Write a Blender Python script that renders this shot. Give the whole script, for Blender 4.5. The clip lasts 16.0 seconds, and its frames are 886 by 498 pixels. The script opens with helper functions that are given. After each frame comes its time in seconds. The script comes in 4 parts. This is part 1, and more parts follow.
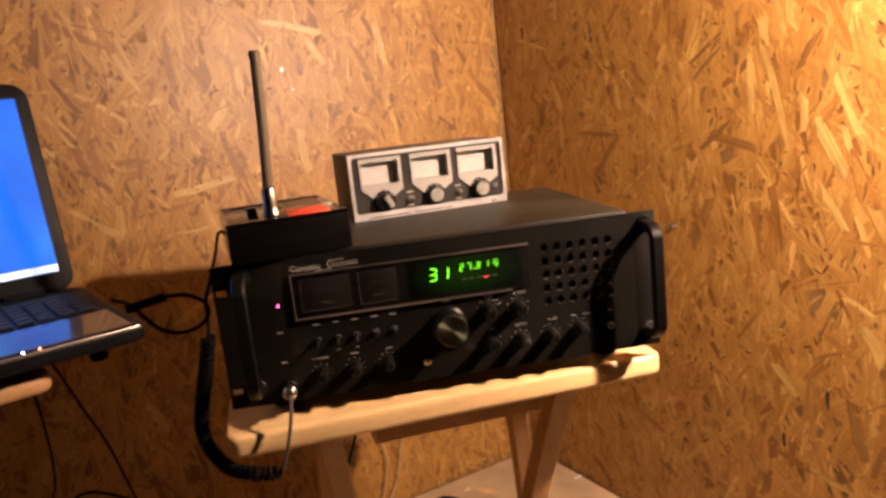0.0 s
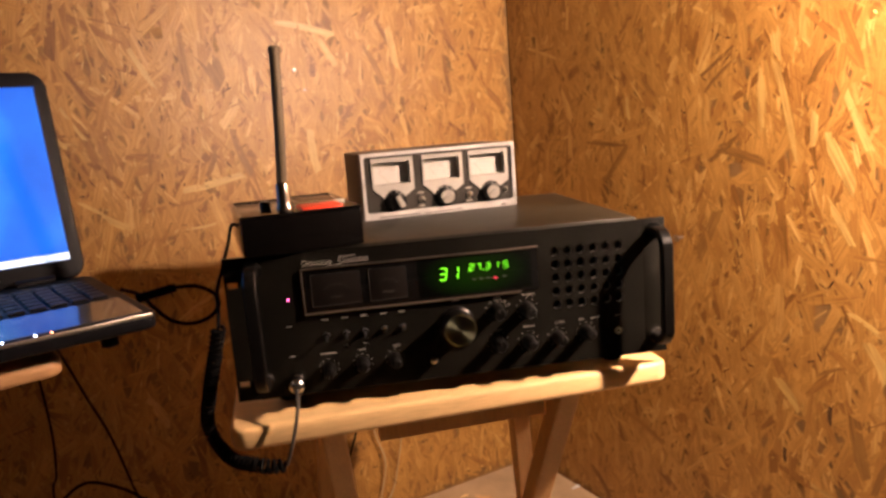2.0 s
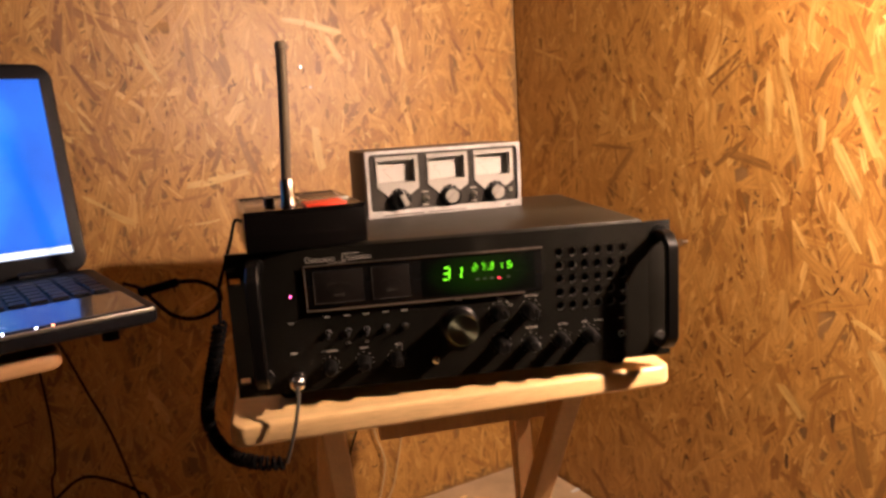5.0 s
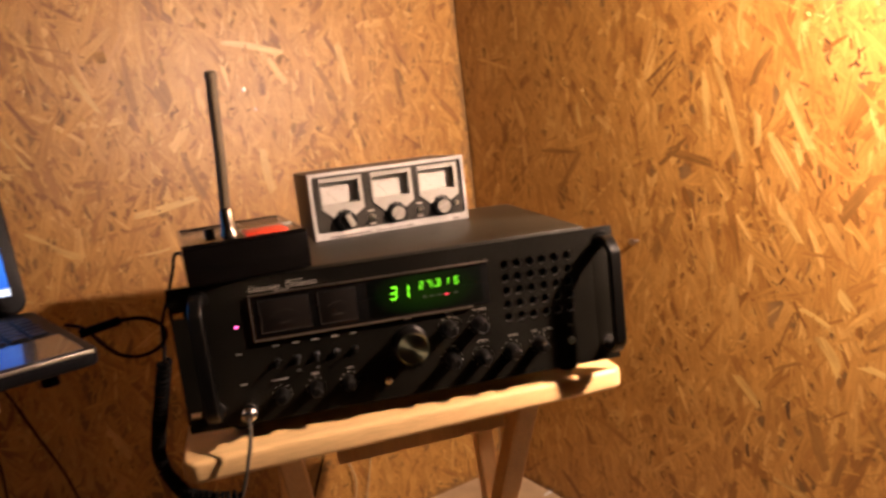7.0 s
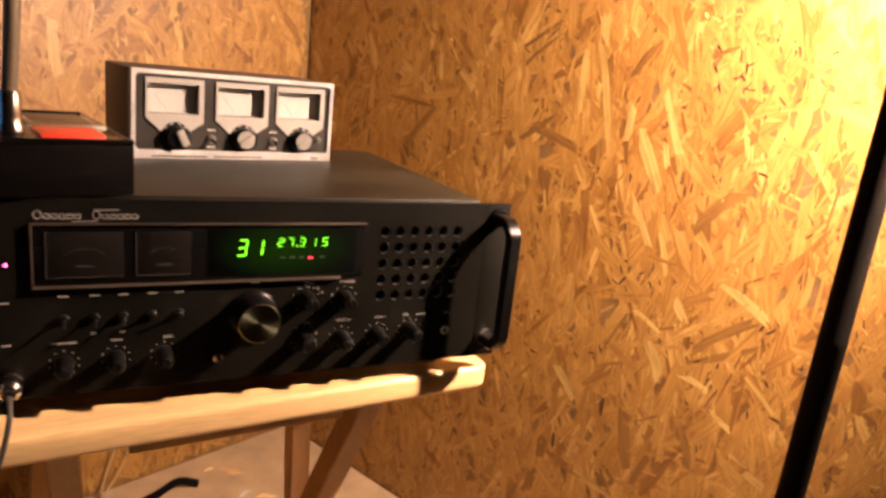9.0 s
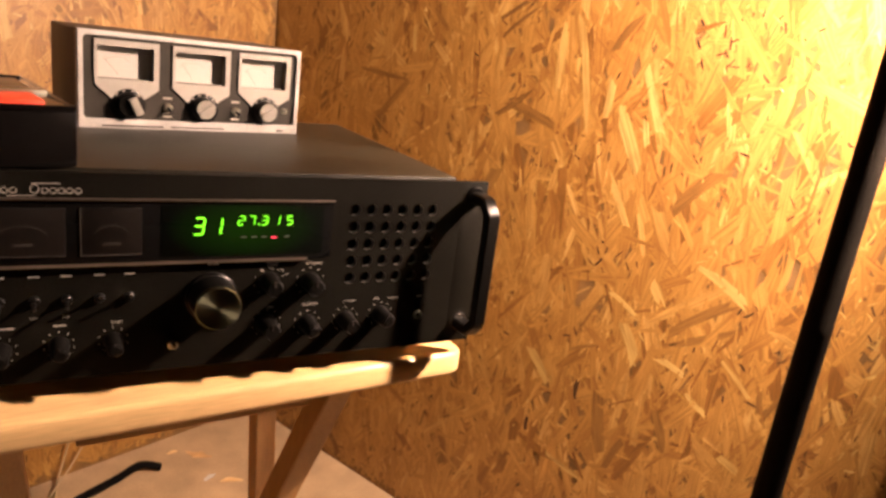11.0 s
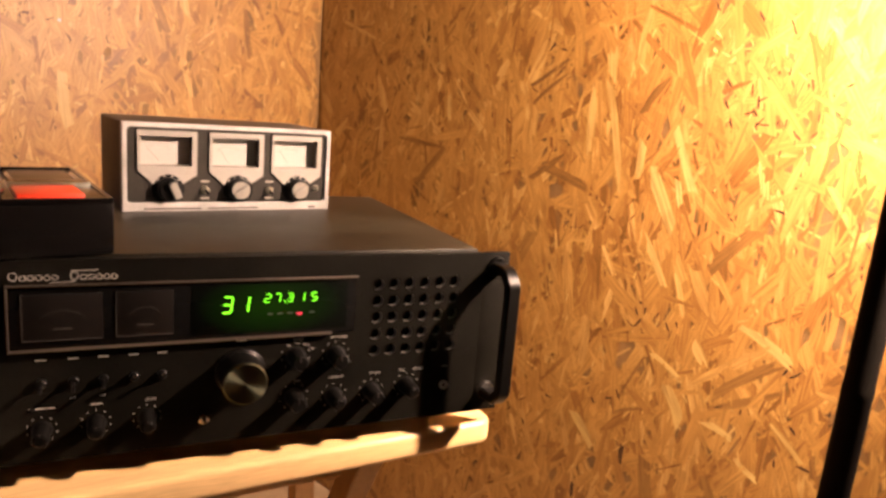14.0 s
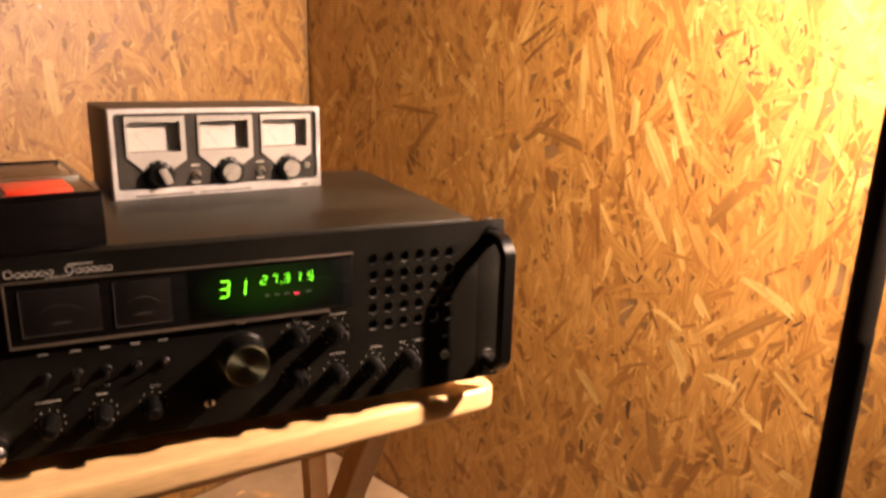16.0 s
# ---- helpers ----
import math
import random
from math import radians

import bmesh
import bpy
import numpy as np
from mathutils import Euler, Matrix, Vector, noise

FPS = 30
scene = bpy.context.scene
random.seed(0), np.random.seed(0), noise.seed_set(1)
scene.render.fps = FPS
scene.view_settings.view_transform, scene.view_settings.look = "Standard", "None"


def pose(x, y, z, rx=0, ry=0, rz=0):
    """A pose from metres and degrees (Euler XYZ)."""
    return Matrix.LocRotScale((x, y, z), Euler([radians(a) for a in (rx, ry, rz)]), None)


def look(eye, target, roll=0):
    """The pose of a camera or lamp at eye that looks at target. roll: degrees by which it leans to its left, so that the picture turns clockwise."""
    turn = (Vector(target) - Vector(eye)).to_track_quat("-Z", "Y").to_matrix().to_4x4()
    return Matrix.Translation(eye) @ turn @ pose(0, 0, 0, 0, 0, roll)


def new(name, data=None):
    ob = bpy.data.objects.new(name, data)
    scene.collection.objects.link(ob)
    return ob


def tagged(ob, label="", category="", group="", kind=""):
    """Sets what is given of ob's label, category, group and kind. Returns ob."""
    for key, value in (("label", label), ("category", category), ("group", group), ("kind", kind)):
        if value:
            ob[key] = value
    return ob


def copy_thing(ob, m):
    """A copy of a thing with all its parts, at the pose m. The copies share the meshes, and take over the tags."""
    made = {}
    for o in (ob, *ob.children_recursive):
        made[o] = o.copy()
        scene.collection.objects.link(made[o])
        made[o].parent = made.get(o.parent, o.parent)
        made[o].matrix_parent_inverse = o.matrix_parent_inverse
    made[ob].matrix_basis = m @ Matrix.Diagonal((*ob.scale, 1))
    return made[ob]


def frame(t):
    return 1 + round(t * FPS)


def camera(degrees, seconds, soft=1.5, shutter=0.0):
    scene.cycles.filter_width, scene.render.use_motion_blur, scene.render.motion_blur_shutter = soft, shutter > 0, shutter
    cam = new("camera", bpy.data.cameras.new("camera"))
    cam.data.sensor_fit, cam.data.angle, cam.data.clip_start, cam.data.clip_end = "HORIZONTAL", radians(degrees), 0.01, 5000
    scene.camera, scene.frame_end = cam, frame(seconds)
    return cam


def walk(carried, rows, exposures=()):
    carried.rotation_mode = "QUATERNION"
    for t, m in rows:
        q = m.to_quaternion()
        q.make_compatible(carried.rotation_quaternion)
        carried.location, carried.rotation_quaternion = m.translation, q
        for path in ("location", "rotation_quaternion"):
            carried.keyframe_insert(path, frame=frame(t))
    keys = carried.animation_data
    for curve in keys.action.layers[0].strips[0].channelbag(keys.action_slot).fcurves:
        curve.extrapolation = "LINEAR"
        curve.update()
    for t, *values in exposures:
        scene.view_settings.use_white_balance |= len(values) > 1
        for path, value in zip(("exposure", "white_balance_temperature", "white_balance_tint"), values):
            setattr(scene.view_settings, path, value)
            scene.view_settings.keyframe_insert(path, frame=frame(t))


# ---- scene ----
cam = camera(63.80, 16.0, soft=3.0, shutter=0.9)
PATH = [
    (0, (0.1465, -0.7412, 0.9580), (0.3995, 1.2068, 0.5822), -6.27),
    (0.5, (0.1491, -0.7469, 0.9604), (0.3715, 1.2073, 0.5976), -6.70),
    (1, (0.1442, -0.7417, 0.9553), (0.3838, 1.2101, 0.5903), -6.05),
    (1.5, (0.1278, -0.7443, 0.9470), (0.3661, 1.2071, 0.5791), -3.62),
    (2, (0.1345, -0.7453, 0.9496), (0.3875, 1.2074, 0.5990), -4.41),
    (2.5, (0.1326, -0.7476, 0.9480), (0.3717, 1.2049, 0.5866), -4.03),
    (3, (0.1315, -0.7468, 0.9470), (0.3765, 1.2035, 0.5775), -3.45),
    (3.5, (0.1331, -0.7390, 0.9468), (0.3726, 1.2119, 0.5772), -3.39),
    (6, (0.1344, -0.7512, 0.9486), (0.3857, 1.2043, 0.6127), -3.59),
    (6.5, (0.1452, -0.7600, 0.9583), (0.3984, 1.1942, 0.6161), -4.73),
    (7, (0.1583, -0.7446, 0.9568), (0.4975, 1.1977, 0.6212), -6.70),
    (7.4, (0.1430, -0.7187, 0.9464), (0.5779, 1.1854, 0.5160), -4.54),
    (7.5, (0.1278, -0.7035, 0.9385), (0.5230, 1.1990, 0.4647), -4.06),
    (7.6, (0.1307, -0.6939, 0.9266), (0.5400, 1.1990, 0.4270), -3.59),
    (7.8, (0.1303, -0.6491, 0.9521), (0.6899, 1.1693, 0.3355), -0.98),
    (8, (0.1156, -0.6280, 0.9491), (0.8832, 1.1472, 0.4395), 1.49),
    (8.5, (0.0843, -0.5971, 0.9486), (0.8940, 1.1849, 0.5376), 8.92),
    (9, (0.1145, -0.5712, 0.9483), (1.0120, 1.1464, 0.4538), 6.25),
    (11.5, (0.1300, -0.5362, 0.9397), (1.1045, 1.1231, 0.3948), 7.51),
    (12, (0.1335, -0.5386, 0.9402), (1.0991, 1.1247, 0.3913), 7.10),
    (12.5, (0.1584, -0.5403, 0.9510), (1.1812, 1.1201, 0.5072), 9.23),
    (13, (0.1434, -0.5474, 0.9400), (1.0428, 1.1827, 0.4949), 10.31),
    (13.5, (0.1472, -0.5533, 0.9591), (0.9995, 1.2134, 0.5691), 6.16),
    (14, (0.1488, -0.5570, 0.9588), (0.9862, 1.2133, 0.5529), 4.71),
    (14.5, (0.1469, -0.5575, 0.9573), (0.9925, 1.2042, 0.5310), 4.70),
    (15, (0.1443, -0.5571, 0.9588), (0.9878, 1.2001, 0.5108), 4.14),
    (15.5, (0.1504, -0.5548, 0.9642), (0.9972, 1.1999, 0.5126), 1.41),
    (16, (0.1576, -0.5595, 0.9659), (0.9781, 1.1929, 0.4600), 1.40),
]
walk(cam, [(t, look(eye, target, roll)) for t, eye, target, roll in PATH], exposures=[(0.0, 0.0), (7.0, 0.0), (8.2, 0.14), (16.0, 0.14)])

# ---- world and exposure ----
scene.view_settings.exposure = 0.0
world = bpy.data.worlds.new("night")
scene.world = world
world.use_nodes = True
world.node_tree.nodes["Background"].inputs[0].default_value = (0.02, 0.025, 0.04, 1)
world.node_tree.nodes["Background"].inputs[1].default_value = 0.1

LAMP = Vector((0.886, -0.279, 1.215))      # the bulb of the standing lamp
BULB_POWER = 13700.0
WARM = (1.0, 0.680, 0.515)

# ---- materials ----


def material(name, colour, rough=0.5, metal=0.0, vary=0.25, scale=60.0, bump=0.05, coat=0.0, fine=6.0, gloss=0.5, along=None):
    """A surface with broad stains, fine grain and a little relief."""
    m = bpy.data.materials.new(name)
    m.use_nodes = True
    n, l = m.node_tree.nodes, m.node_tree.links
    b = n["Principled BSDF"]
    b.inputs["Roughness"].default_value, b.inputs["Metallic"].default_value = rough, metal
    b.inputs["Coat Weight"].default_value, b.inputs["Specular IOR Level"].default_value = coat, gloss
    co = n.new("ShaderNodeTexCoord")
    big, small = n.new("ShaderNodeTexNoise"), n.new("ShaderNodeTexNoise")
    big.inputs["Scale"].default_value, small.inputs["Scale"].default_value = scale * 0.25, scale * fine
    big.inputs["Detail"].default_value, small.inputs["Detail"].default_value = 4, 3
    mix = n.new("ShaderNodeMath")
    mix.operation = "MULTIPLY_ADD"
    mix.inputs[1].default_value = 0.5
    ramp = n.new("ShaderNodeValToRGB")
    lo, hi = [c * (1 - vary) for c in colour], [min(1.0, c * (1 + vary)) for c in colour]
    ramp.color_ramp.elements[0].color, ramp.color_ramp.elements[1].color = (*lo, 1), (*hi, 1)
    ramp.color_ramp.elements[0].position, ramp.color_ramp.elements[1].position = 0.5, 1.0
    where = co.outputs["Object"]
    if along:
        mp = n.new("ShaderNodeMapping")
        mp.inputs["Scale"].default_value = along
        l.new(where, mp.inputs["Vector"])
        where = mp.outputs["Vector"]
    l.new(where, big.inputs["Vector"])
    l.new(where, small.inputs["Vector"])
    l.new(small.outputs["Fac"], mix.inputs[0])
    l.new(big.outputs["Fac"], mix.inputs[2])
    l.new(mix.outputs[0], ramp.inputs["Fac"])
    l.new(ramp.outputs["Color"], b.inputs["Base Color"])
    rr = n.new("ShaderNodeMapRange")
    rr.inputs["To Min"].default_value, rr.inputs["To Max"].default_value = max(0.02, rough * 0.75), min(1, rough * 1.3)
    l.new(big.outputs["Fac"], rr.inputs["Value"])
    l.new(rr.outputs["Result"], b.inputs["Roughness"])
    if bump:
        bp = n.new("ShaderNodeBump")
        bp.inputs["Strength"].default_value, bp.inputs["Distance"].default_value = bump, 0.002
        l.new(small.outputs["Fac"], bp.inputs["Height"])
        l.new(bp.outputs["Normal"], b.inputs["Normal"])
    return m


def glow(name, colour, strength):
    m = bpy.data.materials.new(name)
    m.use_nodes = True
    b = m.node_tree.nodes["Principled BSDF"]
    b.inputs["Base Color"].default_value = (*colour, 1)
    b.inputs["Emission Color"].default_value = (*colour, 1)
    b.inputs["Emission Strength"].default_value = strength
    return m


def strand_material(name, stops, rough=0.5):
    """Wood strands: one tone for each strand, with grain along it."""
    m = bpy.data.materials.new(name)
    m.use_nodes = True
    n, l = m.node_tree.nodes, m.node_tree.links
    b = n["Principled BSDF"]
    geo, uv = n.new("ShaderNodeNewGeometry"), n.new("ShaderNodeUVMap")
    ramp = n.new("ShaderNodeValToRGB")
    while len(ramp.color_ramp.elements) < len(stops):
        ramp.color_ramp.elements.new(0.5)
    for e, (p, c) in zip(ramp.color_ramp.elements, stops):
        e.position, e.color = p, (*c, 1)
    stretch = n.new("ShaderNodeMapping")
    stretch.inputs["Scale"].default_value = (14, 420, 1)
    shift = n.new("ShaderNodeVectorMath")
    shift.operation = "ADD"
    wide = n.new("ShaderNodeMath")
    wide.operation = "MULTIPLY"
    wide.inputs[1].default_value = 37.0
    grain = n.new("ShaderNodeTexNoise")
    grain.inputs["Scale"].default_value, grain.inputs["Detail"].default_value = 1.0, 5
    patch = n.new("ShaderNodeTexNoise")
    patch.inputs["Scale"].default_value, patch.inputs["Detail"].default_value = 18.0, 3
    co = n.new("ShaderNodeTexCoord")
    l.new(co.outputs["Object"], patch.inputs["Vector"])
    l.new(geo.outputs["Random Per Island"], wide.inputs[0])
    l.new(uv.outputs["UV"], stretch.inputs["Vector"])
    l.new(stretch.outputs["Vector"], shift.inputs[0])
    l.new(wide.outputs[0], shift.inputs[1])
    l.new(shift.outputs["Vector"], grain.inputs["Vector"])
    l.new(geo.outputs["Random Per Island"], ramp.inputs["Fac"])
    dark = n.new("ShaderNodeMix")
    dark.data_type, dark.blend_type = "RGBA", "MULTIPLY"
    tone = n.new("ShaderNodeValToRGB")
    tone.color_ramp.elements[0].position, tone.color_ramp.elements[0].color = 0.30, (0.58, 0.50, 0.42, 1)
    tone.color_ramp.elements[1].position, tone.color_ramp.elements[1].color = 0.64, (1.10, 1.08, 1.04, 1)
    l.new(grain.outputs["Fac"], tone.inputs["Fac"])
    dark.inputs["Factor"].default_value = 0.85
    l.new(ramp.outputs["Color"], dark.inputs["A"])
    l.new(tone.outputs["Color"], dark.inputs["B"])
    dirt = n.new("ShaderNodeMix")
    dirt.data_type, dirt.blend_type = "RGBA", "MULTIPLY"
    stain = n.new("ShaderNodeValToRGB")
    stain.color_ramp.elements[0].position, stain.color_ramp.elements[0].color = 0.3, (0.72, 0.66, 0.60, 1)
    stain.color_ramp.elements[1].position, stain.color_ramp.elements[1].color = 0.65, (1, 1, 1, 1)
    l.new(patch.outputs["Fac"], stain.inputs["Fac"])
    dirt.inputs["Factor"].default_value = 0.7
    l.new(dark.outputs["Result"], dirt.inputs["A"])
    l.new(stain.outputs["Color"], dirt.inputs["B"])
    l.new(dirt.outputs["Result"], b.inputs["Base Color"])
    b.inputs["Roughness"].default_value = rough
    bp = n.new("ShaderNodeBump")
    bp.inputs["Strength"].default_value, bp.inputs["Distance"].default_value = 0.35, 0.0015
    l.new(grain.outputs["Fac"], bp.inputs["Height"])
    l.new(bp.outputs["Normal"], b.inputs["Normal"])
    return m


STRANDS = strand_material("osb_strands", [(0.0, (0.190, 0.086, 0.017)), (0.10, (0.285, 0.143, 0.032)), (0.38, (0.352, 0.188, 0.045)),
                                          (0.80, (0.392, 0.219, 0.055)), (0.94, (0.425, 0.251, 0.070)), (1.0, (0.50, 0.318, 0.102))], 0.46)
DARK_STRANDS = strand_material("dark_strands", [(0.0, (0.185, 0.092, 0.020)), (1.0, (0.260, 0.138, 0.033))], 0.5)
GAP_DARK = strand_material("strand_gaps", [(0.0, (0.040, 0.017, 0.004)), (1.0, (0.10, 0.045, 0.010))], 0.7)
PALE_STRANDS = strand_material("pale_strands", [(0.0, (0.43, 0.285, 0.088)), (1.0, (0.52, 0.365, 0.128))], 0.42)
GLINTS = strand_material("shiny_chips", [(0.0, (0.40, 0.26, 0.080)), (1.0, (0.56, 0.40, 0.152))], 0.26)
OSB = material("osb_board", (0.17, 0.092, 0.027), 0.7, vary=0.4, scale=80, bump=0.4)
FLOOR = material("chipboard_floor", (0.38, 0.27, 0.155), 0.75, vary=0.3, scale=40, bump=0.25)
BLACK_PANEL = material("black_anodised", (0.0046, 0.0040, 0.0026), 0.55, vary=0.4, scale=70, bump=0.06, gloss=0.10)
BLACK_STEEL = material("black_painted_steel", (0.0160, 0.0152, 0.0095), 0.42, vary=0.95, scale=20, bump=0.2, fine=14.0, along=(0.4, 1.5, 1.0))
BLACK_PLASTIC = material("black_plastic", (0.0042, 0.0039, 0.0035), 0.30, vary=0.25, scale=60, bump=0.05, gloss=0.18)
RUBBER = material("black_rubber", (0.0022, 0.0020, 0.0019), 0.7, vary=0.2, scale=80, bump=0.05, gloss=0.05)
GLASS = material("dark_glass", (0.006, 0.006, 0.006), 0.08, vary=0.2, scale=20, bump=0.0, coat=0.5)
CHROME = material("chrome", (0.60, 0.57, 0.53), 0.22, 1.0, vary=0.1, scale=60, bump=0.02)
DULL_CHROME = material("dull_chrome", (0.34, 0.29, 0.235), 0.26, 1.0, vary=0.2, scale=60, bump=0.03)
BRUSHED = material("brushed_metal", (0.55, 0.53, 0.44), 0.32, 1.0, vary=0.15, scale=200, bump=0.05)
BRASS = material("bronze_trim", (0.065, 0.049, 0.036), 0.5, 0.3, vary=0.4, scale=60, bump=0.05)
PRINT = material("white_print", (0.44, 0.41, 0.36), 0.6, vary=0.15, scale=200, bump=0.0)
DIM_PRINT = material("faded_print", (0.032, 0.027, 0.023), 0.6, vary=0.25, scale=200, bump=0.0)
SILVER_TRIM = material("worn_silver_trim", (0.48, 0.47, 0.45), 0.45, 0.1, vary=0.35, scale=120, bump=0.05)
METER_PLATE = material("satin_meter_plate", (0.36, 0.345, 0.31), 0.5, 0.0, vary=0.08, scale=50, bump=0.02)
METER_PAPER = material("meter_paper", (0.50, 0.485, 0.45), 0.6, vary=0.05, scale=60, bump=0.0)
METER_DARK = material("meter_shadow_box", (0.16, 0.13, 0.09), 0.6, vary=0.2, scale=60, bump=0.0)
FASCIA = material("worn_dark_fascia", (0.026, 0.022, 0.017), 0.55, vary=0.35, scale=110, bump=0.08, gloss=0.3)
KNOB_FACE = material("satin_knob_face", (0.27, 0.255, 0.225), 0.5, 0.0, vary=0.12, scale=90, bump=0.03)
CASE_DARK = material("dark_vinyl_case", (0.055, 0.045, 0.035), 0.55, vary=0.3, scale=120, bump=0.2)
DIM_METER = material("unlit_meter_face", (0.008, 0.0065, 0.0055), 0.3, vary=0.4, scale=60, bump=0.0)
GLOSS_CASE = material("glossy_black_case", (0.0035, 0.0030, 0.0028), 0.16, vary=0.3, scale=60, bump=0.02, gloss=0.38)
BROWN_SHEEN = material("painted_brown_reflection", (0.10, 0.062, 0.030), 0.45, vary=0.3, scale=80, bump=0.0)
RED_PART = material("red_plastic", (0.75, 0.055, 0.02), 0.45, vary=0.15, scale=80, bump=0.03)
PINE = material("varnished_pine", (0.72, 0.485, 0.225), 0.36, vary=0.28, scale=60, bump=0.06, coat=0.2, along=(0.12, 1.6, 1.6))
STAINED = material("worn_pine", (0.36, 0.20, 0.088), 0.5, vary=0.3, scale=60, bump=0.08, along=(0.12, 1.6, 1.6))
PINE_LEG = material("pine_legs", (0.52, 0.32, 0.14), 0.5, vary=0.25, scale=60, bump=0.1, along=(1.6, 1.6, 0.12))
LAPTOP_BLACK = material("laptop_plastic", (0.004, 0.004, 0.005), 0.45, vary=0.25, scale=40, bump=0.03, gloss=0.08)
LAPTOP_GLOSS = material("glossy_palm_rest", (0.06, 0.055, 0.05), 0.18, vary=0.2, scale=30, bump=0.0, coat=0.6)
KEYCAPS = material("laptop_keys", (0.007, 0.007, 0.008), 0.55, vary=0.2, scale=90, bump=0.02, gloss=0.25)
POLE = material("black_lamp_pole", (0.0065, 0.0048, 0.0032), 0.8, vary=0.35, scale=60, bump=0.1, gloss=0.08)
SHADE_WHITE = material("grey_shade_lining", (0.42, 0.40, 0.36), 0.5, vary=0.05, scale=40, bump=0.0)
DARK_CLOTH = material("dark_navy_cloth", (0.010, 0.011, 0.018), 0.9, vary=0.4, scale=70, bump=0.4)
WHITE_WIRE = material("tan_wire", (0.36, 0.27, 0.15), 0.5, vary=0.15, scale=90, bump=0.0)
GREY_CORD = material("grey_cord", (0.045, 0.040, 0.034), 0.45, vary=0.2, scale=90, bump=0.05)
STEEL = material("zinc_screw", (0.38, 0.34, 0.29), 0.42, 1.0, vary=0.15, scale=200, bump=0.05)
WORN_EDGE = material("worn_bare_edge", (0.26, 0.24, 0.22), 0.6, 0.0, vary=0.4, scale=150, bump=0.1, gloss=0.2)
# hole walls coloured lighter than the panel to bring out the lamp's glint
HOLE_EDGE = material("glint_hole_edge", (0.15, 0.14, 0.12), 0.4, 0.5, vary=0.3, scale=200, bump=0.0)
DARK_METAL = material("dull_brown_metal_tube", (0.125, 0.094, 0.058), 0.6, 0.35, vary=0.25, scale=90, bump=0.02, gloss=0.3)
FADED_RED = material("faded_red_print", (0.55, 0.22, 0.15), 0.6, vary=0.1, scale=100, bump=0.0)
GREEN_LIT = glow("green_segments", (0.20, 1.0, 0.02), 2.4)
GREEN_DIM = material("unlit_segments", (0.05, 0.06, 0.04), 0.4, vary=0.1, scale=200, bump=0.0)
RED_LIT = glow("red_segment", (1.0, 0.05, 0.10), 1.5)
PINK_LIT = glow("red_led", (1.0, 0.10, 0.38), 9.0)
BLUE_LED = glow("blue_led", (0.55, 0.62, 1.0), 30.0)
RED_LED = glow("orange_led", (1.0, 0.25, 0.12), 14.0)
BULB = glow("bulb", WARM, BULB_POWER)
PINK_SPOT = glow("pink_pixels", (1.0, 0.42, 0.36), 1.0)
PALE_SPOT = glow("pale_pixels", (0.35, 0.50, 1.0), 1.2)
TASKBAR = glow("taskbar", (0.62, 0.74, 0.95), 1.0)
ICONS = glow("taskbar_icons", (0.95, 0.98, 1.0), 1.6)


def wallpaper_material():
    """The lit desktop: deep blue with a cyan glow and a small warm patch."""
    m = bpy.data.materials.new("desktop_picture")
    m.use_nodes = True
    n, l = m.node_tree.nodes, m.node_tree.links
    b = n["Principled BSDF"]
    co, grad, mp = n.new("ShaderNodeTexCoord"), n.new("ShaderNodeTexGradient"), n.new("ShaderNodeMapping")
    grad.gradient_type = "SPHERICAL"
    mp.inputs["Location"].default_value = (-1.50, 0.0, -0.95)
    mp.inputs["Scale"].default_value = (7.5, 7.5, 6.0)
    cloud = n.new("ShaderNodeTexNoise")
    cloud.inputs["Scale"].default_value, cloud.inputs["Detail"].default_value = 9.0, 5
    add = n.new("ShaderNodeMath")
    add.operation = "MULTIPLY_ADD"
    add.inputs[1].default_value = 0.55
    ramp = n.new("ShaderNodeValToRGB")
    for _ in range(2):
        ramp.color_ramp.elements.new(0.5)
    for e, (p, c) in zip(ramp.color_ramp.elements, [(0.1, (0.012, 0.09, 0.62)), (0.35, (0.02, 0.17, 0.85)), (0.62, (0.05, 0.36, 1.0)), (0.95, (0.14, 0.62, 1.0))]):
        e.position, e.color = p, (*c, 1)
    l.new(co.outputs["Object"], mp.inputs["Vector"])
    l.new(mp.outputs["Vector"], grad.inputs["Vector"])
    l.new(co.outputs["Object"], cloud.inputs["Vector"])
    l.new(cloud.outputs["Fac"], add.inputs[0])
    l.new(grad.outputs["Fac"], add.inputs[2])
    l.new(add.outputs[0], ramp.inputs["Fac"])
    l.new(ramp.outputs["Color"], b.inputs["Emission Color"])
    b.inputs["Base Color"].default_value = (0.01, 0.01, 0.01, 1)
    b.inputs["Emission Strength"].default_value = 1.25
    b.inputs["Roughness"].default_value = 0.25
    return m


WALLPAPER = wallpaper_material()

# ---- mesh helpers ----


def thing(name, m, label, category, group="", kind=""):
    ob = new(name)
    ob.empty_display_size = 0.05
    ob.matrix_world = m
    return tagged(ob, label, category, group, kind)


def mesh_of(bm, name, mat, smooth=True):
    bmesh.ops.recalc_face_normals(bm, faces=bm.faces)
    me = bpy.data.meshes.new(name)
    bm.to_mesh(me)
    bm.free()
    me.materials.append(mat)
    if smooth:
        me.shade_smooth()
        me.set_sharp_from_angle(angle=radians(35))
    return me


